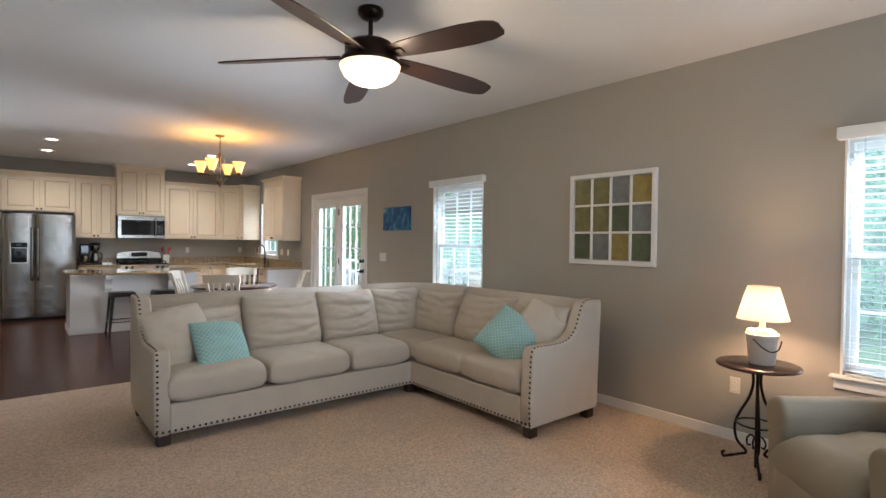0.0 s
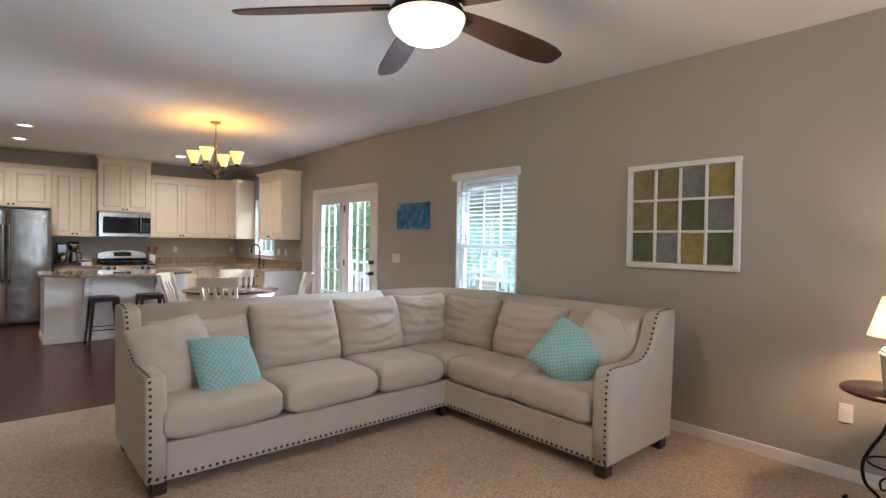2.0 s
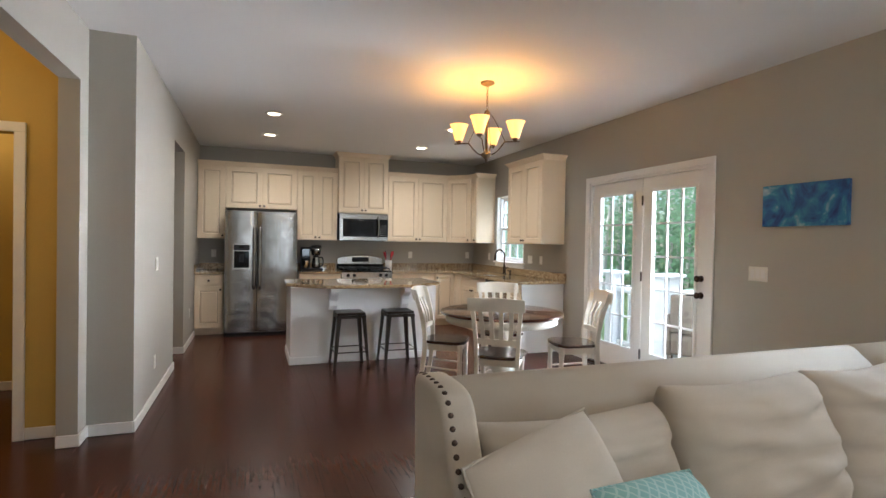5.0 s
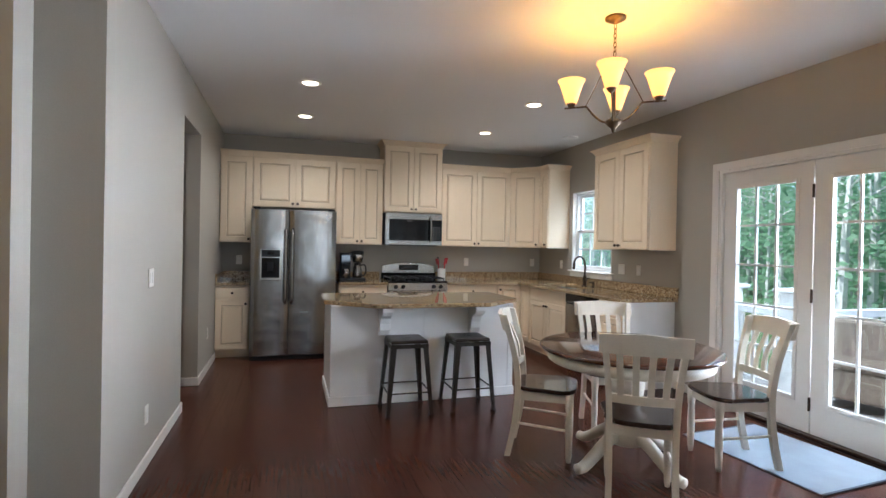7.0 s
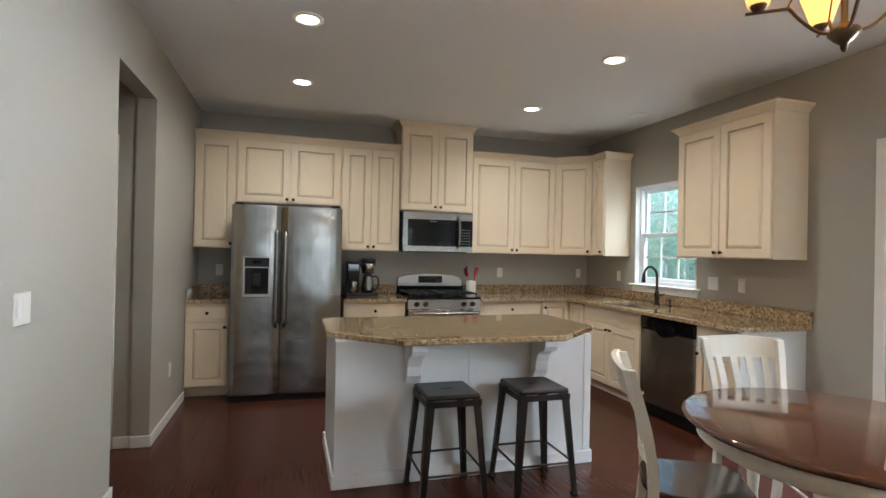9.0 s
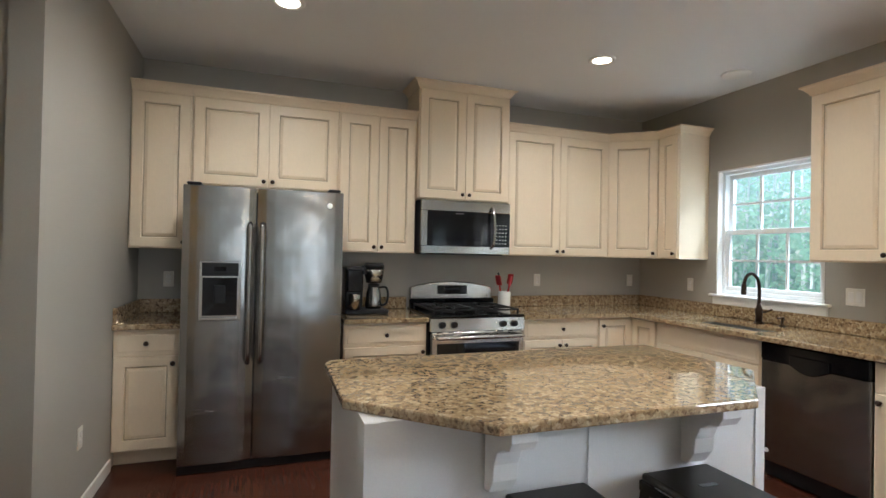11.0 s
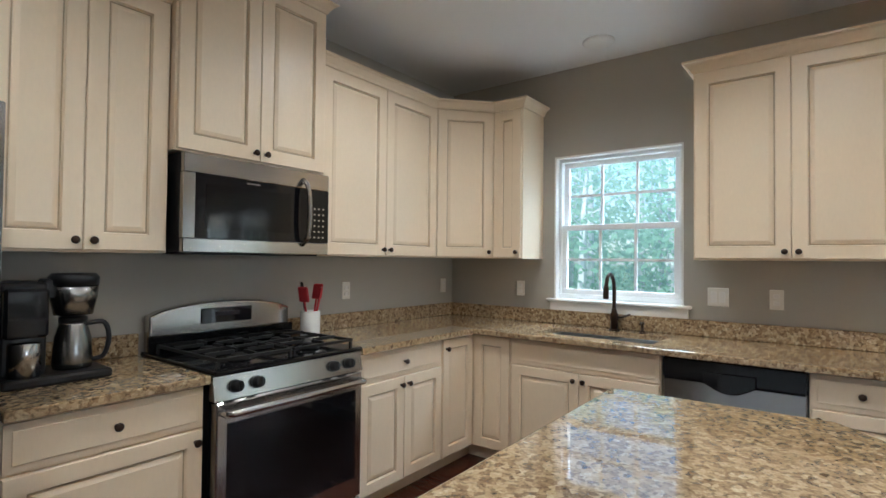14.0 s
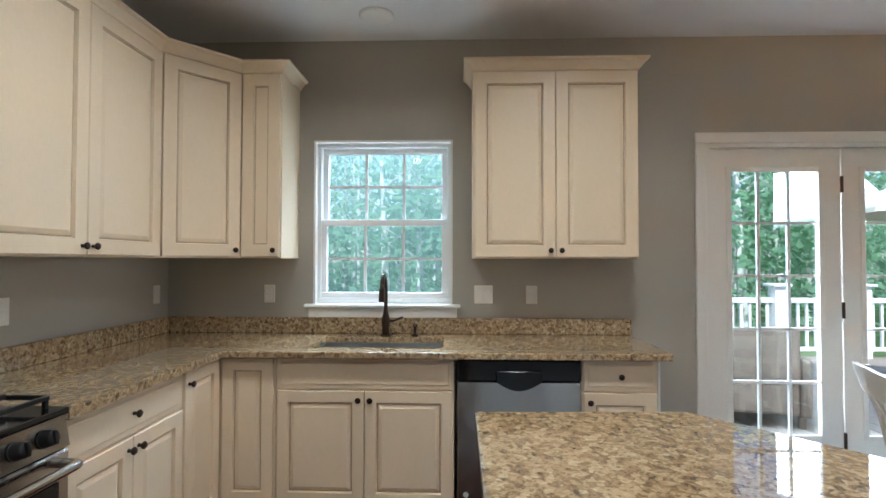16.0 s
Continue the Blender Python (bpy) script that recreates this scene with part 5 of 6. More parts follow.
me_blade.materials.append(M_FANBLADE)
bm = bmesh.new()
bx(bm, 0.12, 0.26, -0.022, 0.022, -0.012, -0.0045, 0.003)
me_iron = bpy.data.meshes.new("blade_bracket")
bm.to_mesh(me_iron)
bm.free()
me_iron.materials.append(M_FANBODY)
for k in range(5):
    mm = pose(0, 0, -0.272, 0, 0, -5 + 72 * k) @ pose(0, 0, 0, 0, 3, 0) @ pose(0, 0, 0, -15, 0, 0)
    bl = shared("blade", me_blade, fan, mm)
    shared("blade_bracket", me_iron, bl, Matrix())
point_lamp("fan_light", (2.199, 2.25, ZC - 0.56), 19, (1.0, 0.76, 0.50), 0.12)

# framed panes on the wall, blue canvas
art = thing("window_frame_art", (XE, 2.058, 1.60), "white old window frame with twelve coloured paper panes", "wall art")
AW, AH = 0.82, 0.79
bm = bmesh.new()
for a in ((-AW / 2, AW / 2, -AH / 2, -AH / 2 + 0.04), (-AW / 2, AW / 2, AH / 2 - 0.04, AH / 2), (-AW / 2, -AW / 2 + 0.04, -AH / 2 + 0.04, AH / 2 - 0.04), (AW / 2 - 0.04, AW / 2, -AH / 2 + 0.04, AH / 2 - 0.04)):
    bx(bm, -0.035, -0.002, *a, 0.004)
fr_ = part("frame", bm, M_TRIM, art)
for i in (1, 2, 3):
    c = -AW / 2 + 0.04 + (AW - 0.08) * i / 4
    part("muntin", box(-0.031, -0.004, c - 0.009, c + 0.009, -AH / 2 + 0.04, AH / 2 - 0.04, bevel=0.003), M_TRIM, fr_)
for i in (1, 2):
    c = -AH / 2 + 0.04 + (AH - 0.08) * i / 3
    part("muntin", box(-0.030, -0.005, -AW / 2 + 0.04, AW / 2 - 0.04, c - 0.009, c + 0.009, bevel=0.003), M_TRIM, fr_)
PANES = {"o": mat("olive_paper", (0.20, 0.18, 0.075), 0.7, scale=14, vary=0.35), "g": mat("grey_blue_paper", (0.19, 0.20, 0.19), 0.7, scale=14, vary=0.35), "y": mat("ochre_paper", (0.30, 0.235, 0.07), 0.7, scale=14, vary=0.35), "d": mat("moss_paper", (0.10, 0.12, 0.065), 0.7, scale=14, vary=0.35)}
for r in range(3):
    for c, k in enumerate(("ygoo", "gdoo", "dygd")[r]):
        y0, z0 = -AW / 2 + 0.04 + (AW - 0.08) * c / 4, AH / 2 - 0.04 - (AH - 0.08) * (r + 1) / 3
        part("paper_pane", box(-0.012, -0.006, y0 + 0.0095, y0 + (AW - 0.08) / 4 - 0.0095, z0 + 0.0095, z0 + (AH - 0.08) / 3 - 0.0095), PANES[k], art)


def canvas_mat():
    m, t, b = nodes_of("blue_painting")
    N, L = t.nodes, t.links
    co, nz, ramp = N.new("ShaderNodeTexCoord"), N.new("ShaderNodeTexNoise"), N.new("ShaderNodeValToRGB")
    nz.inputs["Scale"].default_value, nz.inputs["Detail"].default_value, nz.inputs["Distortion"].default_value = 5.5, 6, 1.6
    L.new(co.outputs["Object"], nz.inputs["Vector"])
    L.new(nz.outputs["Fac"], ramp.inputs[0])
    stops = ((0.32, (0.006, 0.035, 0.16)), (0.45, (0.012, 0.11, 0.30)), (0.58, (0.03, 0.22, 0.38)), (0.74, (0.40, 0.52, 0.58)))
    while len(ramp.color_ramp.elements) < 4:
        ramp.color_ramp.elements.new(0.5)
    for e, (p, c) in zip(ramp.color_ramp.elements, stops):
        e.position, e.color = p, (*c, 1)
    L.new(ramp.outputs[0], b.inputs["Base Color"])
    b.inputs["Roughness"].default_value = 0.45
    return m


cv = thing("canvas_painting", (XE, 5.248, 1.682), "small blue abstract canvas without a frame", "painting")
part("canvas", box(-0.035, -0.002, -0.305, 0.305, -0.155, 0.155, bevel=0.004), canvas_mat(), cv)

# lamp table and lamp
tb = thing("side_table", pose(4.095, 0.79, 0.006) @ Matrix.Diagonal((0.945, 0.945, 0.942, 1)), "round dark wood side table on scrolled iron legs", "side table")
part("tabletop", lathe(bmesh.new(), ((0.226, 0.672), (0.242, 0.678), (0.244, 0.690), (0.236, 0.697), (0.0, 0.698)), 40), M_BLACKWOOD, tb, smooth=True)
part("collar", lathe(bmesh.new(), ((0.05, 0.655), (0.05, 0.6715)), 16), M_WROUGHT, tb)
for k in range(3):
    a = radians(205 + 120 * k)
    c, s = math.cos(a), math.sin(a)
    pts = smooth_curve([(0.03, 0, 0.66), (0.025, 0, 0.56), (0.05, 0, 0.46), (0.10, 0, 0.36), (0.135, 0, 0.26), (0.12, 0, 0.16), (0.06, 0, 0.10), (0.10, 0, 0.07), (0.18, 0, 0.03), (0.205, 0, 0.018), (0.215, 0, 0.04), (0.20, 0, 0.055)], 5)
    lg = part("leg", tube(bmesh.new(), [(p.x * c, p.x * s, p.z) for p in pts], 0.009, 7), M_WROUGHT, tb, smooth=True)
part("ring", tube(bmesh.new(), [(0.115 * math.cos(2 * math.pi * i / 20), 0.115 * math.sin(2 * math.pi * i / 20), 0.30) for i in range(21)], 0.006, 6), M_WROUGHT, tb, smooth=True)
part("centre_rod", tube(bmesh.new(), [(0, 0, 0.012), (0, 0, 0.12), (0, 0, 0.655)], 0.009, 8), M_WROUGHT, tb)
for k in range(4):
    a = 2 * math.pi * k / 4
    pts = smooth_curve([(0, 0, 0.20), (0.03, 0, 0.22), (0.055, 0, 0.19), (0.05, 0, 0.15), (0.03, 0, 0.155)], 4)
    part("scroll", tube(bmesh.new(), [(p.x * math.cos(a), p.x * math.sin(a), p.z) for p in pts], 0.006, 6), M_WROUGHT, tb, smooth=True)
lm = thing("table_lamp", pose(4.105, 0.772, 0.664) @ Matrix.Diagonal((0.945, 0.945, 0.94, 1)), "table lamp with white bucket base and linen shade, lit", "table lamp")
part("bucket", lathe(bmesh.new(), ((0.068, 0), (0.075, 0.01), (0.092, 0.185), (0.098, 0.19), (0.096, 0.20), (0.088, 0.195), (0.075, 0.15)), 26), M_BUCKET, lm, smooth=True)
part("bucket_handle", tube(bmesh.new(), smooth_curve([(-0.098, 0.02, 0.17), (-0.11, -0.03, 0.13), (-0.095, -0.08, 0.10), (-0.05, -0.11, 0.115), (0.02, -0.105, 0.16)], 5), 0.004, 6), M_WROUGHT, lm, smooth=True)
rs = random.Random(5)
for i in range(26):
    a, r = rs.uniform(0, 6.28), rs.uniform(0.012, 0.078)
    part("shell", lathe(bmesh.new(), ((0.004, 0), (0.016, 0.006), (0.02, 0.014), (0.012, 0.024), (0.003, 0.03)), 7, m=pose(r * math.cos(a), r * math.sin(a), 0.197 + 0.3 * max(0, 0.06 - r), rs.uniform(-50, 50), rs.uniform(-50, 50), 0)), M_SHELLS, lm, smooth=True)
part("stem", lathe(bmesh.new(), ((0.018, 0.16), (0.018, 0.275), (0.010, 0.285), (0.010, 0.31)), 12), M_SHELLS, lm)
bm = lathe(bmesh.new(), ((0.150, 0.292), (0.090, 0.505), (0.087, 0.505), (0.147, 0.2922)), 36)
bmesh.ops.delete(bm, geom=[f for f in bm.faces if len(f.verts) > 4], context="FACES_ONLY")
part("shade", bm, M_SHADE, lm, "glowing linen shade", smooth=True)
point_lamp("table_lamp_bulb", (4.105, 0.772, 1.035), 15, (1.0, 0.62, 0.34), 0.04)

# armchair
ac = thing("armchair", pose(3.62, 0.02, 0.006, 0, 0, 229) @ Matrix.Diagonal((0.95, 0.95, 0.95, 1)), "cream upholstered recliner armchair with rolled arms", "armchair")
part("base", box(-0.36, 0.36, -0.40, 0.36, 0.03, 0.30, bevel=0.04, seg=4), M_CHAIR, ac, smooth=True)
part("seat_cushion", cushion(0.56, 0.74, 0.30, 4, 0.38, 0.010, 24, 51, 0, 1), M_CHAIR, ac, smooth=True, m=pose(0, -0.125, 0.38, 3, 0, 0))
part("foot_panel", cushion(0.56, 0.30, 0.14, 5, 0.35, 0.006, 12, 52), M_CHAIR, ac, smooth=True, m=pose(0, -0.42, 0.22, 90, 0, 0))
for s in (-1, 1):
    roll = [(s * (0.345 + 0.088 * math.cos(radians(d))), 0.565 + 0.09 * math.sin(radians(d))) for d in range(-25, 206, 11)]
    poly = [(s * 0.275, 0.05), (s * 0.40, 0.05), (s * 0.405, 0.30), (s * 0.41, 0.46)] + roll + [(s * 0.27, 0.46), (s * 0.272, 0.30)]
    part("arm", prism(bmesh.new(), poly, -0.42, 0.34, "y", bevel=0.035, seg=5), M_CHAIR, ac, smooth=True)
part("backrest", cushion(0.66, 0.56, 0.30, 3.5, 0.45, 0.014, 26, 53, 0, 2), M_CHAIRBACK, ac, smooth=True, m=pose(0, 0.30, 0.62, 78, 0, 0))
part("head_cushion", cushion(0.62, 0.40, 0.28, 3, 0.45, 0.01, 20, 54, 0, 1), M_CHAIRBACK, ac, smooth=True, m=pose(0, 0.31, 0.90, 76, 0, 0))
for x, y in ((-0.3, -0.34), (0.3, -0.34), (-0.3, 0.3), (0.3, 0.3)):
    part("foot", box(x - 0.03, x + 0.03, y - 0.03, y + 0.03, 0, 0.0295), M_SOFADARK, ac)

# ---- dining corner ----
def stool(m):
    s = thing("bar_stool", m, "gunmetal backless metal counter stool at the island", "stool", "stools at the island")
    z = 0.60
    bm = bmesh.new()
    bx(bm, -0.152, 0.152, -0.152, 0.152, z - 0.028, z, 0.012, 2)
    seat = part("seat", bm, M_GUN, s)
    bm = bmesh.new()
    for a in ((-0.155, 0.155, -0.155, -0.150), (-0.155, 0.155, 0.150, 0.155), (-0.155, -0.150, -0.150, 0.150), (0.150, 0.155, -0.150, 0.150)):
        bx(bm, *a, z - 0.062, z - 0.0285)
    part("apron", bm, M_GUN, s)
    # no hole is cut: a black plate gives the slot its inner shade
    part("grip_slot", box(-0.035, 0.035, -0.011, 0.011, z + 0.0003, z + 0.0015), M_BLACK, seat, "hand slot drawn as a black plate")
    for sx in (-1, 1):
        for sy in (-1, 1):
            bm = bmesh.new()
            t0, t1, b0 = 0.150, 0.105, 0.192
            b1 = b0 - 0.028
            lo = [(sx * b0, sy * b0), (sx * b1, sy * b0), (sx * (b1 + 0.004), sy * (b1 + 0.004)), (sx * b0, sy * b1)]
            hi = [(sx * t0, sy * t0), (sx * t1, sy * t0), (sx * (t1 + 0.012), sy * (t1 + 0.012)), (sx * t0, sy * t1)]
            vl, vh = [bm.verts.new((*p, 0.0)) for p in lo], [bm.verts.new((*p, z - 0.03)) for p in hi]
            for k in range(4):
                bm.faces.new((vl[k], vl[(k + 1) % 4], vh[(k + 1) % 4], vh[k]))
            bm.faces.new(vl)
            bm.faces.new(vh)
            lg = part("leg", bm, M_GUN, s)
            part("foot_cap", box(sx * (b1 - 0.004), sx * (b0 + 0.003), sy * (b1 - 0.004), sy * (b0 + 0.003), 0.0, 0.02), M_BLACKPL, lg)
    for k in range(4):
        r = 0.172
        a, b = [(-r, -r), (r, -r), (r, r), (-r, r)][k], [(r, -r), (r, r), (-r, r), (-r, -r)][k]
        part("foot_rail", tube(bmesh.new(), [(*a, 0.185), (*b, 0.185)], 0.007, 6), M_GUN, s)
    return s


st1 = stool(pose(1.752, 8.235, 0.003))
copy_thing(st1, pose(2.292, 8.235, 0.003))

tbl = thing("dining_table", (2.90, 6.88, 0.003), "round cherry-topped dining table on a white pedestal", "dining table")
part("tabletop", lathe(bmesh.new(), ((0.525, 0.7205), (0.553, 0.724), (0.560, 0.733), (0.556, 0.743), (0.545, 0.747), (0.0, 0.748)), 64), M_DINTOP, tbl, smooth=True)
part("apron", lathe(bmesh.new(), ((0.49, 0.645), (0.505, 0.655), (0.505, 0.720)), 48), M_DINWHITE, tbl, smooth=True)
part("pedestal", lathe(bmesh.new(), ((0.10, 0.13), (0.115, 0.16), (0.12, 0.22), (0.075, 0.30), (0.065, 0.36), (0.10, 0.46), (0.105, 0.52), (0.07, 0.58), (0.12, 0.61)), 24), M_DINWHITE, tbl, smooth=True)
for k in range(4):
    a = radians(12 + 90 * k)
    pts = smooth_curve([(0.07, 0, 0.20), (0.17, 0, 0.165), (0.27, 0, 0.10), (0.36, 0, 0.045), (0.42, 0, 0.036)], 5)
    part("foot", tube(bmesh.new(), [(p.x * math.cos(a), p.x * math.sin(a), p.z) for p in pts], 0.042, 10, 0.75), M_DINWHITE, tbl, smooth=True)


def dining_chair(m):
    """Slat-back chair; the front looks to -y."""
    c = thing("dining_chair", m, "white slat-back dining chair with a dark saddle seat", "chair", "chairs round the dining table")
    n = 18
    out = []
    for i in range(n):
        a = 2 * math.pi * i / n
        cx, sy_ = math.cos(a), math.sin(a)
        out.append((0.215 * math.copysign(abs(cx) ** 0.55, cx) * (1.04 if sy_ < 0 else 0.92), 0.205 * math.copysign(abs(sy_) ** 0.6, sy_)))
    part("seat", prism(bmesh.new(), out, 0.435, 0.462, bevel=0.008, seg=2), M_SEATW, c, "dark cherry saddle seat")
    bm = bmesh.new()
    for a in ((-0.17, 0.17, -0.165, -0.145), (-0.16, 0.16, 0.14, 0.16), (-0.175, -0.155, -0.145, 0.14), (0.155, 0.175, -0.145, 0.14)):
        bx(bm, *a, 0.375, 0.4345)
    part("apron", bm, M_DINWHITE, c)
    for s in (-1, 1):
        part("leg", lathe(bmesh.new(), ((0.014, 0.0), (0.02, 0.04), (0.024, 0.20), (0.02, 0.30), (0.026, 0.36), (0.026, 0.4345)), 12, m=Matrix.Translation((s * 0.165, -0.155, 0))), M_DINWHITE, c, smooth=True)
        pts = smooth_curve([(s * 0.165, 0.235, 0.0, ), (s * 0.162, 0.19, 0.22), (s * 0.165, 0.172, 0.45), (s * 0.175, 0.195, 0.66), (s * 0.19, 0.240, 0.83), (s * 0.198, 0.268, 0.925)], 4)
        bm = bmesh.new()
        rings = []
        for p in pts:
            rings.append([bm.verts.new((p.x + dx, p.y + dy, p.z)) for dx, dy in ((-0.016, -0.019), (0.016, -0.019), (0.016, 0.019), (-0.016, 0.019))])
        for a, b in zip(rings, rings[1:]):
            for k in range(4):
                bm.faces.new((a[k], a[(k + 1) % 4], b[(k + 1) % 4], b[k]))
        bm.faces.new(rings[0])
        bm.faces.new(rings[-1])
        part("back_post", bm, M_DINWHITE, c)
    n = 8
    for z0, z1, y0, bow, nm in ((0.828, 0.942, 0.258, 0.028, "top_rail"), (0.555, 0.60, 0.182, 0.02, "lower_rail")):
        bm = bmesh.new()
        w = 0.225 if nm == "top_rail" else 0.165
        lo, hi = [], []
        lean = 0.03 if nm == "top_rail" else 0.0
        for sgn in (-1, 1):
            for i in (range(n + 1) if sgn < 0 else range(n, -1, -1)):
                u = 2 * i / n - 1
                yy = y0 + bow * (1 - u * u) + sgn * 0.011
                lo.append(bm.verts.new((u * w, yy, z0)))
                hi.append(bm.verts.new((u * w, yy + lean, z1 - (0.012 * abs(u) if nm == "top_rail" else 0))))
        q = len(lo)
        for i in range(q):
            bm.faces.new((lo[i], lo[(i + 1) % q], hi[(i + 1) % q], hi[i]))
        bm.faces.new(lo)
        bm.faces.new(hi)
        part(nm, bm, M_DINWHITE, c)
    for i in range(4):
        x = -0.11 + 0.0733 * i
        bow = 1 - (x / 0.2) ** 2
        pts = [(x, 0.185 + 0.018 * bow, 0.595), (x * 1.05, 0.200 + 0.02 * bow, 0.70), (x * 1.12, 0.259 + 0.024 * bow, 0.838)]
        bm = bmesh.new()
        rings = [[bm.verts.new((p[0] + dx, p[1] + dy, p[2])) for dx, dy in ((-0.017, -0.006), (0.017, -0.006), (0.017, 0.006), (-0.017, 0.006))] for p in smooth_curve(pts, 3)]
        for a, b in zip(rings, rings[1:]):
            for k in range(4):
                bm.faces.new((a[k], a[(k + 1) % 4], b[(k + 1) % 4], b[k]))
        bm.faces.new(rings[0])
        bm.faces.new(rings[-1])
        part("slat", bm, M_DINWHITE, c)
    for s in (-1, 1):
        part("stretcher", tube(bmesh.new(), [(s * 0.165, -0.155, 0.20), (s * 0.162, 0.19, 0.22)], 0.009, 8), M_DINWHITE, c)
    return c


def chair_pose(x, y, fx, fy):
    return pose(x, y, 0.003, 0, 0, math.degrees(math.atan2(fx, -fy)))


ch = dining_chair(chair_pose(2.49, 7.19, 0.83, -0.52))
for q in ((2.70, 6.50, 0.55, 0.80), (3.57, 6.74, -0.97, 0.25), (3.17, 7.43, -0.32, -0.95)):
    copy_thing(ch, chair_pose(*q))

dm = thing("door_mat", pose(4.02, 6.72, 0.0035, 0, 0, 4), "slate blue woven mat inside the patio doors", "rug")
part("weave", box(-0.36, 0.36, -0.48, 0.48, 0, 0.009, bevel=0.003), M_MAT, dm)
bm = bmesh.new()
for a in ((-0.365, 0.365, -0.495, -0.4805), (-0.365, 0.365, 0.4805, 0.495)):
    bx(bm, *a, 0, 0.010)
part("border", bm, mat("dark_mat_border", (0.06, 0.07, 0.09), 0.9), dm)

# chandelier
cd = thing("chandelier", (2.655, 6.74, ZC), "bronze four-arm chandelier with frosted amber glass shades, lit", "chandelier")
part("canopy", lathe(bmesh.new(), ((0.062, -0.0005), (0.06, -0.012), (0.03, -0.028), (0.008, -0.035)), 24), M_CHAND, cd, smooth=True)
for i in range(7):
    pts = [(0.009 * math.cos(a), 0, -0.055 - 0.027 * i + 0.018 * math.sin(a)) for a in [2 * math.pi * k / 10 for k in range(11)]]
    if i % 2:
        pts = [(0, p[0], p[2]) for p in pts]
    part("chain_link", tube(bmesh.new(), pts, 0.0025, 5), M_CHAND, cd)
part("column", lathe(bmesh.new(), ((0.006, -0.235), (0.02, -0.245), (0.026, -0.27), (0.012, -0.30), (0.010, -0.58), (0.016, -0.60), (0.045, -0.615), (0.048, -0.63), (0.03, -0.65), (0.012, -0.665), (0.010, -0.68), (0.003, -0.69)), 18), M_CHAND, cd, smooth=True)
for k in range(4):
    a = radians(51.6 + 90 * k)
    c, s = math.cos(a), math.sin(a)
    pts = smooth_curve([(0.02, 0, -0.625), (0.07, 0, -0.615), (0.12, 0, -0.57), (0.155, 0, -0.525), (0.17, 0, -0.52), (0.29, 0, -0.52)], 4)
    am = part("arm", tube(bmesh.new(), [(p.x * c, p.x * s, p.z) for p in pts], 0.006, 7), M_CHAND, cd, smooth=True)
    part("stay", tube(bmesh.new(), [(p.x * c, p.x * s, p.z) for p in smooth_curve([(0.02, 0, -0.26), (0.07, 0, -0.33), (0.13, 0, -0.45), (0.165, 0, -0.52)], 4)], 0.003, 5), M_CHAND, am)
    at = Matrix.Translation((0.25 * c, 0.25 * s, 0))
    part("cup", lathe(bmesh.new(), ((0.012, -0.52), (0.024, -0.505), (0.03, -0.49)), 14, m=at), M_CHAND, am, smooth=True)
    part("glass_shade", lathe(bmesh.new(), ((0.034, -0.495), (0.040, -0.47), (0.052, -0.43), (0.070, -0.375), (0.083, -0.352), (0.080, -0.352), (0.067, -0.375), (0.049, -0.43), (0.037, -0.468)), 24, m=at), M_AMBERGLASS, cd, "frosted amber glass shade", smooth=True)
    point_lamp("chandelier_bulb", (2.655 + 0.25 * c, 6.74 + 0.25 * s, ZC - 0.365), 4.2, AMBER, 0.025)

# hall lamp beyond the passage
hl = thing("hall_ceiling_light", (-1.6, 6.1, ZC), "flush opal ceiling light in the hall, lit", "ceiling light")
part("rim", lathe(bmesh.new(), ((0.15, -0.0005), (0.15, -0.03), (0.14, -0.035)), 24), M_CHAND, hl)
part("bowl", lathe(bmesh.new(), ((0.138, -0.0355), (0.12, -0.07), (0.07, -0.095), (0.0, -0.10)), 24), M_DOME, hl, smooth=True)
point_lamp("hall_light", (-1.6, 6.1, ZC - 0.2), 12, (1.0, 0.72, 0.36), 0.1)
# bare unseen lamp added to brighten the room beyond, without a fixture
point_lamp("side_room_fill", (-1.4, 7.6, ZC - 0.35), 7, (1.0, 0.74, 0.40), 0.1)

# ---- outside ----
M_DECK = mat("weathered_deck", (0.30, 0.25, 0.21), 0.8, scale=3, vary=0.25, bump=0.2, grain=50, stretch=(6, 0.5, 1))
M_RAIL = mat("white_vinyl_rail", (0.80, 0.81, 0.82), 0.45, scale=3, vary=0.03)
# leaf colours are paler than foliage, to carry the distant haze
M_LEAF = mat("woodland_leaves", (0.20, 0.34, 0.22), 0.7, scale=0.5, vary=0.55)
leaf_tree = M_LEAF.node_tree
leaf_through, leaf_mix = leaf_tree.nodes.new("ShaderNodeBsdfTranslucent"), leaf_tree.nodes.new("ShaderNodeMixShader")
leaf_through.inputs[0].default_value = (0.34, 0.56, 0.32, 1)
leaf_tree.links.new(leaf_tree.nodes["Principled BSDF"].outputs[0], leaf_mix.inputs[1])
leaf_tree.links.new(leaf_through.outputs[0], leaf_mix.inputs[2])
leaf_tree.links.new(leaf_mix.outputs[0], leaf_tree.nodes["Material Output"].inputs[0])
M_BARK = mat("pale_pine_bark", (0.62, 0.61, 0.59), 0.9, scale=3, vary=0.3, bump=0.4, grain=20)
M_GRASS = mat("lawn", (0.09, 0.15, 0.05), 0.9, scale=0.6, vary=0.4, bump=0.5, grain=30)
M_CANVAS = mat("sand_umbrella_cloth", (0.58, 0.52, 0.42), 0.85, scale=3, vary=0.06)
M_WICKER = mat("brown_wicker", (0.16, 0.12, 0.09), 0.7, scale=20, vary=0.35, bump=0.7, grain=90)
M_SIDING = mat("pale_siding", (0.62, 0.60, 0.55), 0.7, scale=2, vary=0.05)
g = bmesh.new()
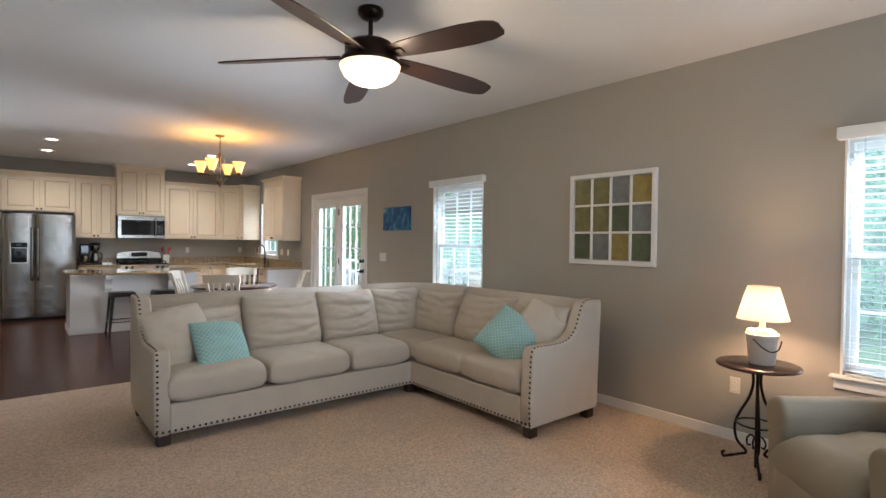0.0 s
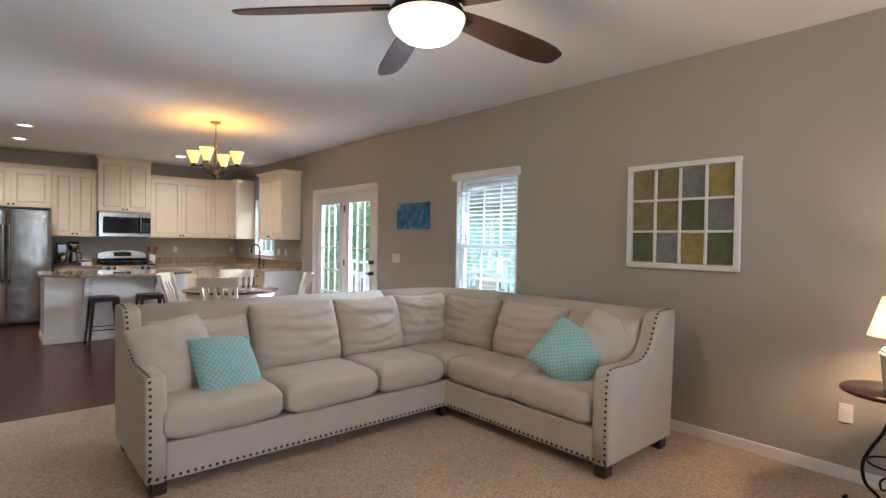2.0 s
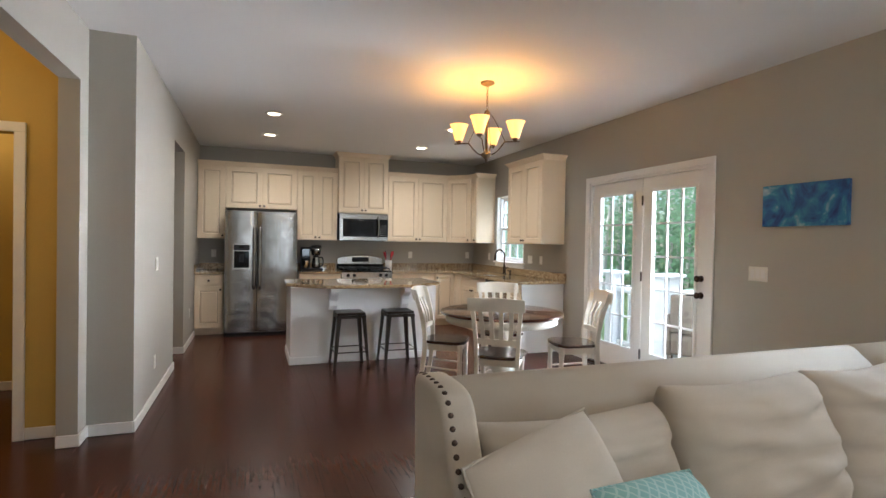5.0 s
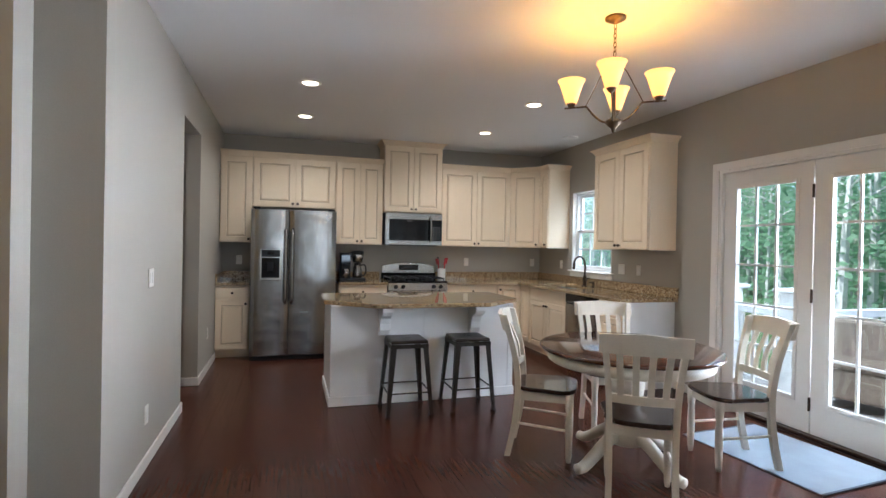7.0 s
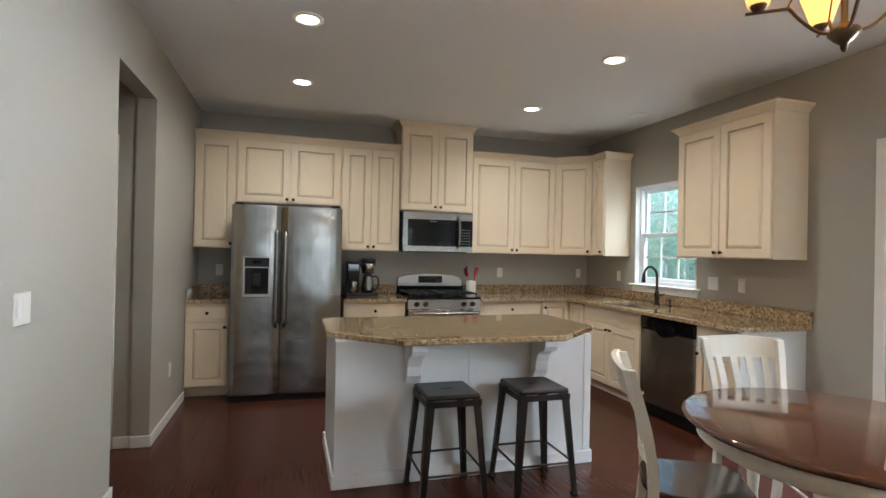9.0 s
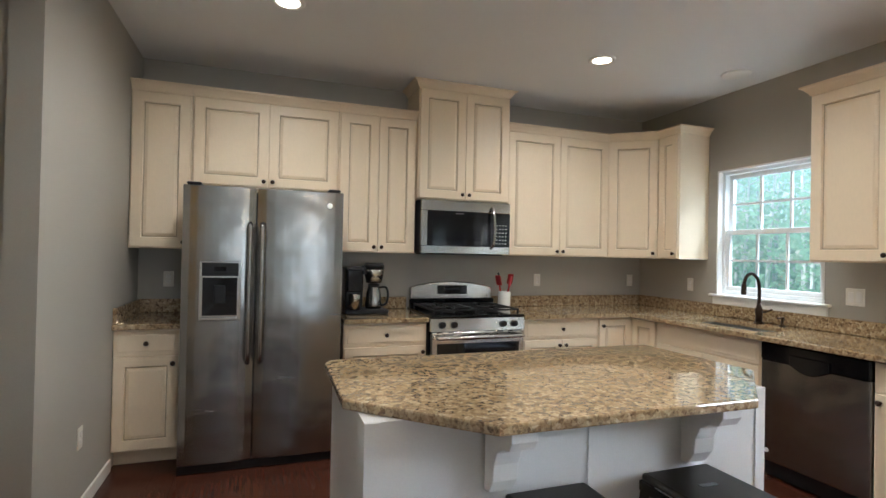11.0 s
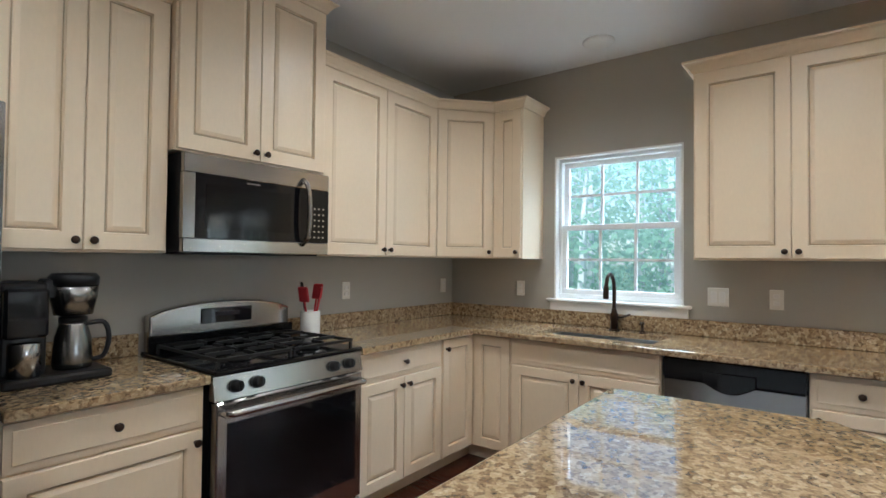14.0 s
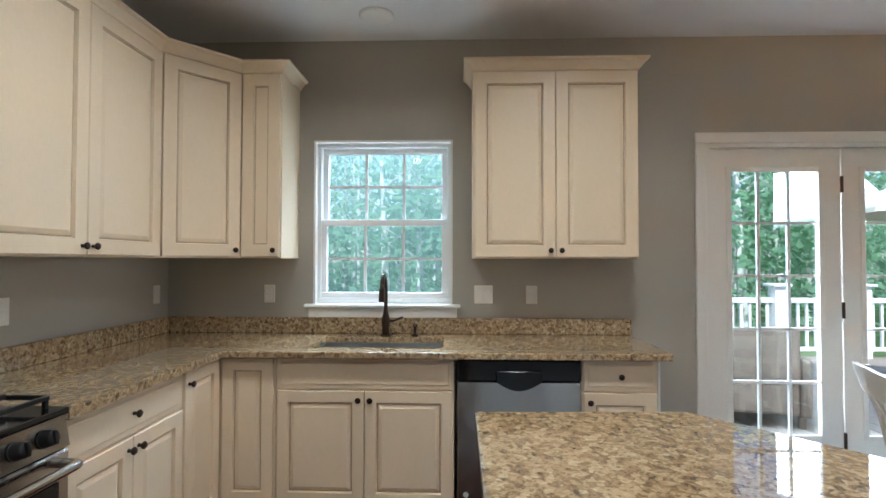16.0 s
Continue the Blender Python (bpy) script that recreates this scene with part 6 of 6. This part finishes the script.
v = [g.verts.new(p) for p in ((-400, -400, -0.9), (400, -400, -0.9), (400, 400, -0.9), (-400, 400, -0.9))]
g.faces.new(v)
structure("ground", g, M_GRASS, "green lawn running to the woods", "ground")
deck = thing("deck", (4.65, 2.2, -0.12), "weathered board deck outside the patio doors", "deck", kind="structure")
bm = box(0, 4.75, 0, 0.138, -0.03, 0, bevel=0.004)
me_deck = bpy.data.meshes.new("deck_board")
bm.to_mesh(me_deck)
bm.free()
me_deck.materials.append(M_DECK)
for i in range(46):
    shared("deck_board", me_deck, deck, Matrix.Translation((0, 0.145 * i, 0)))
part("joists", box(0, 4.75, 0.05, 6.6, -0.25, -0.035), M_DECK, deck)


def railing(x0, y0, x1, y1, posts):
    """White posts with wide caps, two rails and square balusters between two points of the deck."""
    length = math.hypot(x1 - x0, y1 - y0)
    r = thing("deck_railing", pose(x0, y0, -0.12, 0, 0, math.degrees(math.atan2(y1 - y0, x1 - x0))), "white vinyl deck railing with capped posts", "railing", "deck railings")
    step = length / (posts - 1)
    for n in range(posts):
        c = step * n
        pt = part("post", box(c - 0.09, c + 0.09, -0.09, 0.09, 0, 1.08, bevel=0.004), M_RAIL, r)
        part("post_cap", prism(bmesh.new(), [(c - 0.14, -0.14), (c + 0.14, -0.14), (c + 0.14, 0.14), (c - 0.14, 0.14)], 1.0805, 1.13, bevel=0.02), M_RAIL, pt)
        if n == posts - 1:
            break
        part("top_rail", box(c + 0.091, c + step - 0.091, -0.045, 0.045, 0.83, 0.91, bevel=0.008), M_RAIL, r)
        part("bottom_rail", box(c + 0.091, c + step - 0.091, -0.025, 0.025, 0.10, 0.16, bevel=0.006), M_RAIL, r)
        k = max(1, int((step - 0.2) / 0.13))
        for b in range(k):
            bc = c + 0.1 + (step - 0.2) * (b + 0.5) / k
            part("baluster", box(bc - 0.017, bc + 0.017, -0.017, 0.017, 0.1602, 0.8298), M_RAIL, r)
    return r


railing(9.30, 1.90, 9.30, 6.90, 5)
railing(5.62, 7.92, 5.62, 8.70, 2)
railing(9.05, 7.92, 5.87, 7.92, 3)
um = thing("patio_umbrella", (5.95, 4.35, -0.12), "open sand-coloured patio umbrella over the deck", "umbrella")
part("pole", tube(bmesh.new(), [(0, 0, 0.05), (0, 0, 2.62)], 0.02, 10), M_RAIL, um)
part("base", lathe(bmesh.new(), ((0.24, 0.0), (0.24, 0.04), (0.05, 0.07), (0.04, 0.25)), 20), M_FANBODY, um)
bm = bmesh.new()
top = bm.verts.new((0, 0, 2.62))
ring = []
for k in range(24):
    a = 2 * math.pi * k / 24
    r = 1.22 if k % 3 == 0 else 1.17
    ring.append(bm.verts.new((r * math.cos(a), r * math.sin(a), 2.05)))
low = [bm.verts.new((p.co.x, p.co.y, p.co.z - 0.13)) for p in ring]
for k in range(24):
    bm.faces.new((top, ring[k], ring[(k + 1) % 24]))
    bm.faces.new((ring[k], low[k], low[(k + 1) % 24], ring[(k + 1) % 24]))
cn = part("canopy", bm, M_CANVAS, um)
so = cn.modifiers.new("thickness", "SOLIDIFY")
so.thickness = 0.006
for k in range(8):
    a = 2 * math.pi * k / 8
    part("rib", tube(bmesh.new(), [(0, 0, 2.58), (1.19 * math.cos(a), 1.19 * math.sin(a), 2.03)], 0.008, 5), M_FANBODY, um)


def wicker_chair(m):
    c = thing("patio_chair", m, "brown wicker patio armchair on the deck", "patio chair", "patio chairs")
    part("seat", box(-0.30, 0.30, -0.30, 0.30, 0.12, 0.40, bevel=0.03, seg=2), M_WICKER, c)
    part("backrest", box(-0.30, 0.30, 0.22, 0.32, 0.4005, 0.88, bevel=0.03, seg=2), M_WICKER, c)
    for s in (-1, 1):
        part("arm", box(s * 0.301, s * 0.39, -0.30, 0.32, 0.10, 0.62, bevel=0.03, seg=2), M_WICKER, c)
        part("leg", box(s * 0.30, s * 0.35, -0.27, -0.22, 0, 0.0995), M_WICKER, c)
        part("leg", box(s * 0.30, s * 0.35, 0.22, 0.27, 0, 0.0995), M_WICKER, c)
    part("cushion", cushion(0.58, 0.55, 0.12, 6, 0.3, 0.004, 10, 71), M_CANVAS, c, smooth=True, m=pose(0, -0.03, 0.455))
    return c


wc = wicker_chair(pose(6.1, 7.55, -0.12, 0, 0, 105))
copy_thing(wc, pose(6.2, 6.55, -0.12, 0, 0, 80))
copy_thing(wc, pose(7.6, 7.2, -0.12, 0, 0, -90))
pt_ = thing("patio_table", (6.95, 7.1, -0.12), "low brown wicker patio table", "patio table")
part("tabletop", box(-0.3, 0.3, -0.45, 0.45, 0.40, 0.44, bevel=0.01), M_WICKER, pt_)
for sx in (-1, 1):
    for sy in (-1, 1):
        part("leg", box(sx * 0.24, sx * 0.28, sy * 0.38, sy * 0.42, 0, 0.3995), M_WICKER, pt_)

# woods behind the garden: trunks and leaf clumps
rw = random.Random(7)
trunks, leaves_v, leaves_f = bmesh.new(), [], []
for i in range(200):
    tx, ty = rw.uniform(15, 34), rw.uniform(-24, 34)
    h = 1.35 + (tx - 1.0) * rw.uniform(0.17, 0.28)
    r = rw.uniform(0.07, 0.17)
    dx, dy = rw.uniform(-0.4, 0.4), rw.uniform(-0.4, 0.4)
    tube(trunks, [(tx, ty, -0.95), (tx + dx * 0.4, ty + dy * 0.4, h * 0.45), (tx + dx, ty + dy, h)], r, 6, 0.35)
    for b in range(5):
        z = h * rw.uniform(0.35, 0.9)
        a = rw.uniform(0, 6.28)
        tube(trunks, [(tx + dx * z / h, ty + dy * z / h, z), (tx + 1.3 * math.cos(a), ty + 1.3 * math.sin(a), z + 0.7)], 0.03, 4, 0.4)
    for k in range(470):
        u = rw.random()
        low_ = k < 190
        z = rw.uniform(-0.6, 3.2) if low_ else h * (0.30 + 0.75 * u)
        spread = rw.uniform(0.2, 2.2) * (1.0 if low_ else 1.25 - 0.8 * u)
        a = rw.uniform(0, 6.28)
        c = Vector((tx + spread * math.cos(a), ty + spread * math.sin(a), z))
        s = rw.uniform(0.07, 0.17)
        d1 = Vector((rw.uniform(-1, 1), rw.uniform(-1, 1), rw.uniform(-0.6, 0.6))).normalized() * s
        d2 = d1.orthogonal().normalized() * s * rw.uniform(0.5, 1.0)
        n0 = len(leaves_v)
        leaves_v += [c - d1, c + d2 * 0.8, c + d1, c - d2]
        leaves_f.append((n0, n0 + 1, n0 + 2, n0 + 3))
tagged(part("woodland_trunks", trunks, M_BARK), "slim pale trunks of the woods beyond the garden", "trees", kind="stuff")
me = bpy.data.meshes.new("woodland_leaves")
me.from_pydata(leaves_v, [], leaves_f)
me.materials.append(M_LEAF)
tagged(new("woodland_leaves", me), "green leaves of the woods beyond the garden", "trees", kind="stuff")

# ---- floor boards ----
floor = thing("floor", (0, 0, 0), "dark cherry hardwood floor in long boards", "floor", kind="structure")
PW, PL = 0.127, 1.45
bm = box(0, PW - 0.0005, 0, PL - 0.0006, -0.02, 0.003, bevel=0.0005)
me_plank = bpy.data.meshes.new("floor_board")
bm.to_mesh(me_plank)
bm.free()
me_plank.materials.append(M_PLANK)
rp = random.Random(3)
i = 0
for k in range(36):
    x = XK - 0.12 + PW * k
    if x + PW > XE:
        break
    y = 5.284 - rp.uniform(0, 1.2)
    first = True
    while y < YN - 0.3:
        y0 = max(y, 5.284)
        l = y + PL - y0
        o = shared("floor_board", me_plank, floor, pose(x, y0, 0) @ Matrix.Diagonal((1, min(l, YN - y0) / PL, 1, 1)))
        y += PL
structure("floor_hall", box(-3.6, XK - 0.121, 5.284, YN, -0.02, 0.002), M_PLANK, "dark cherry hardwood floor of the hall", "floor")
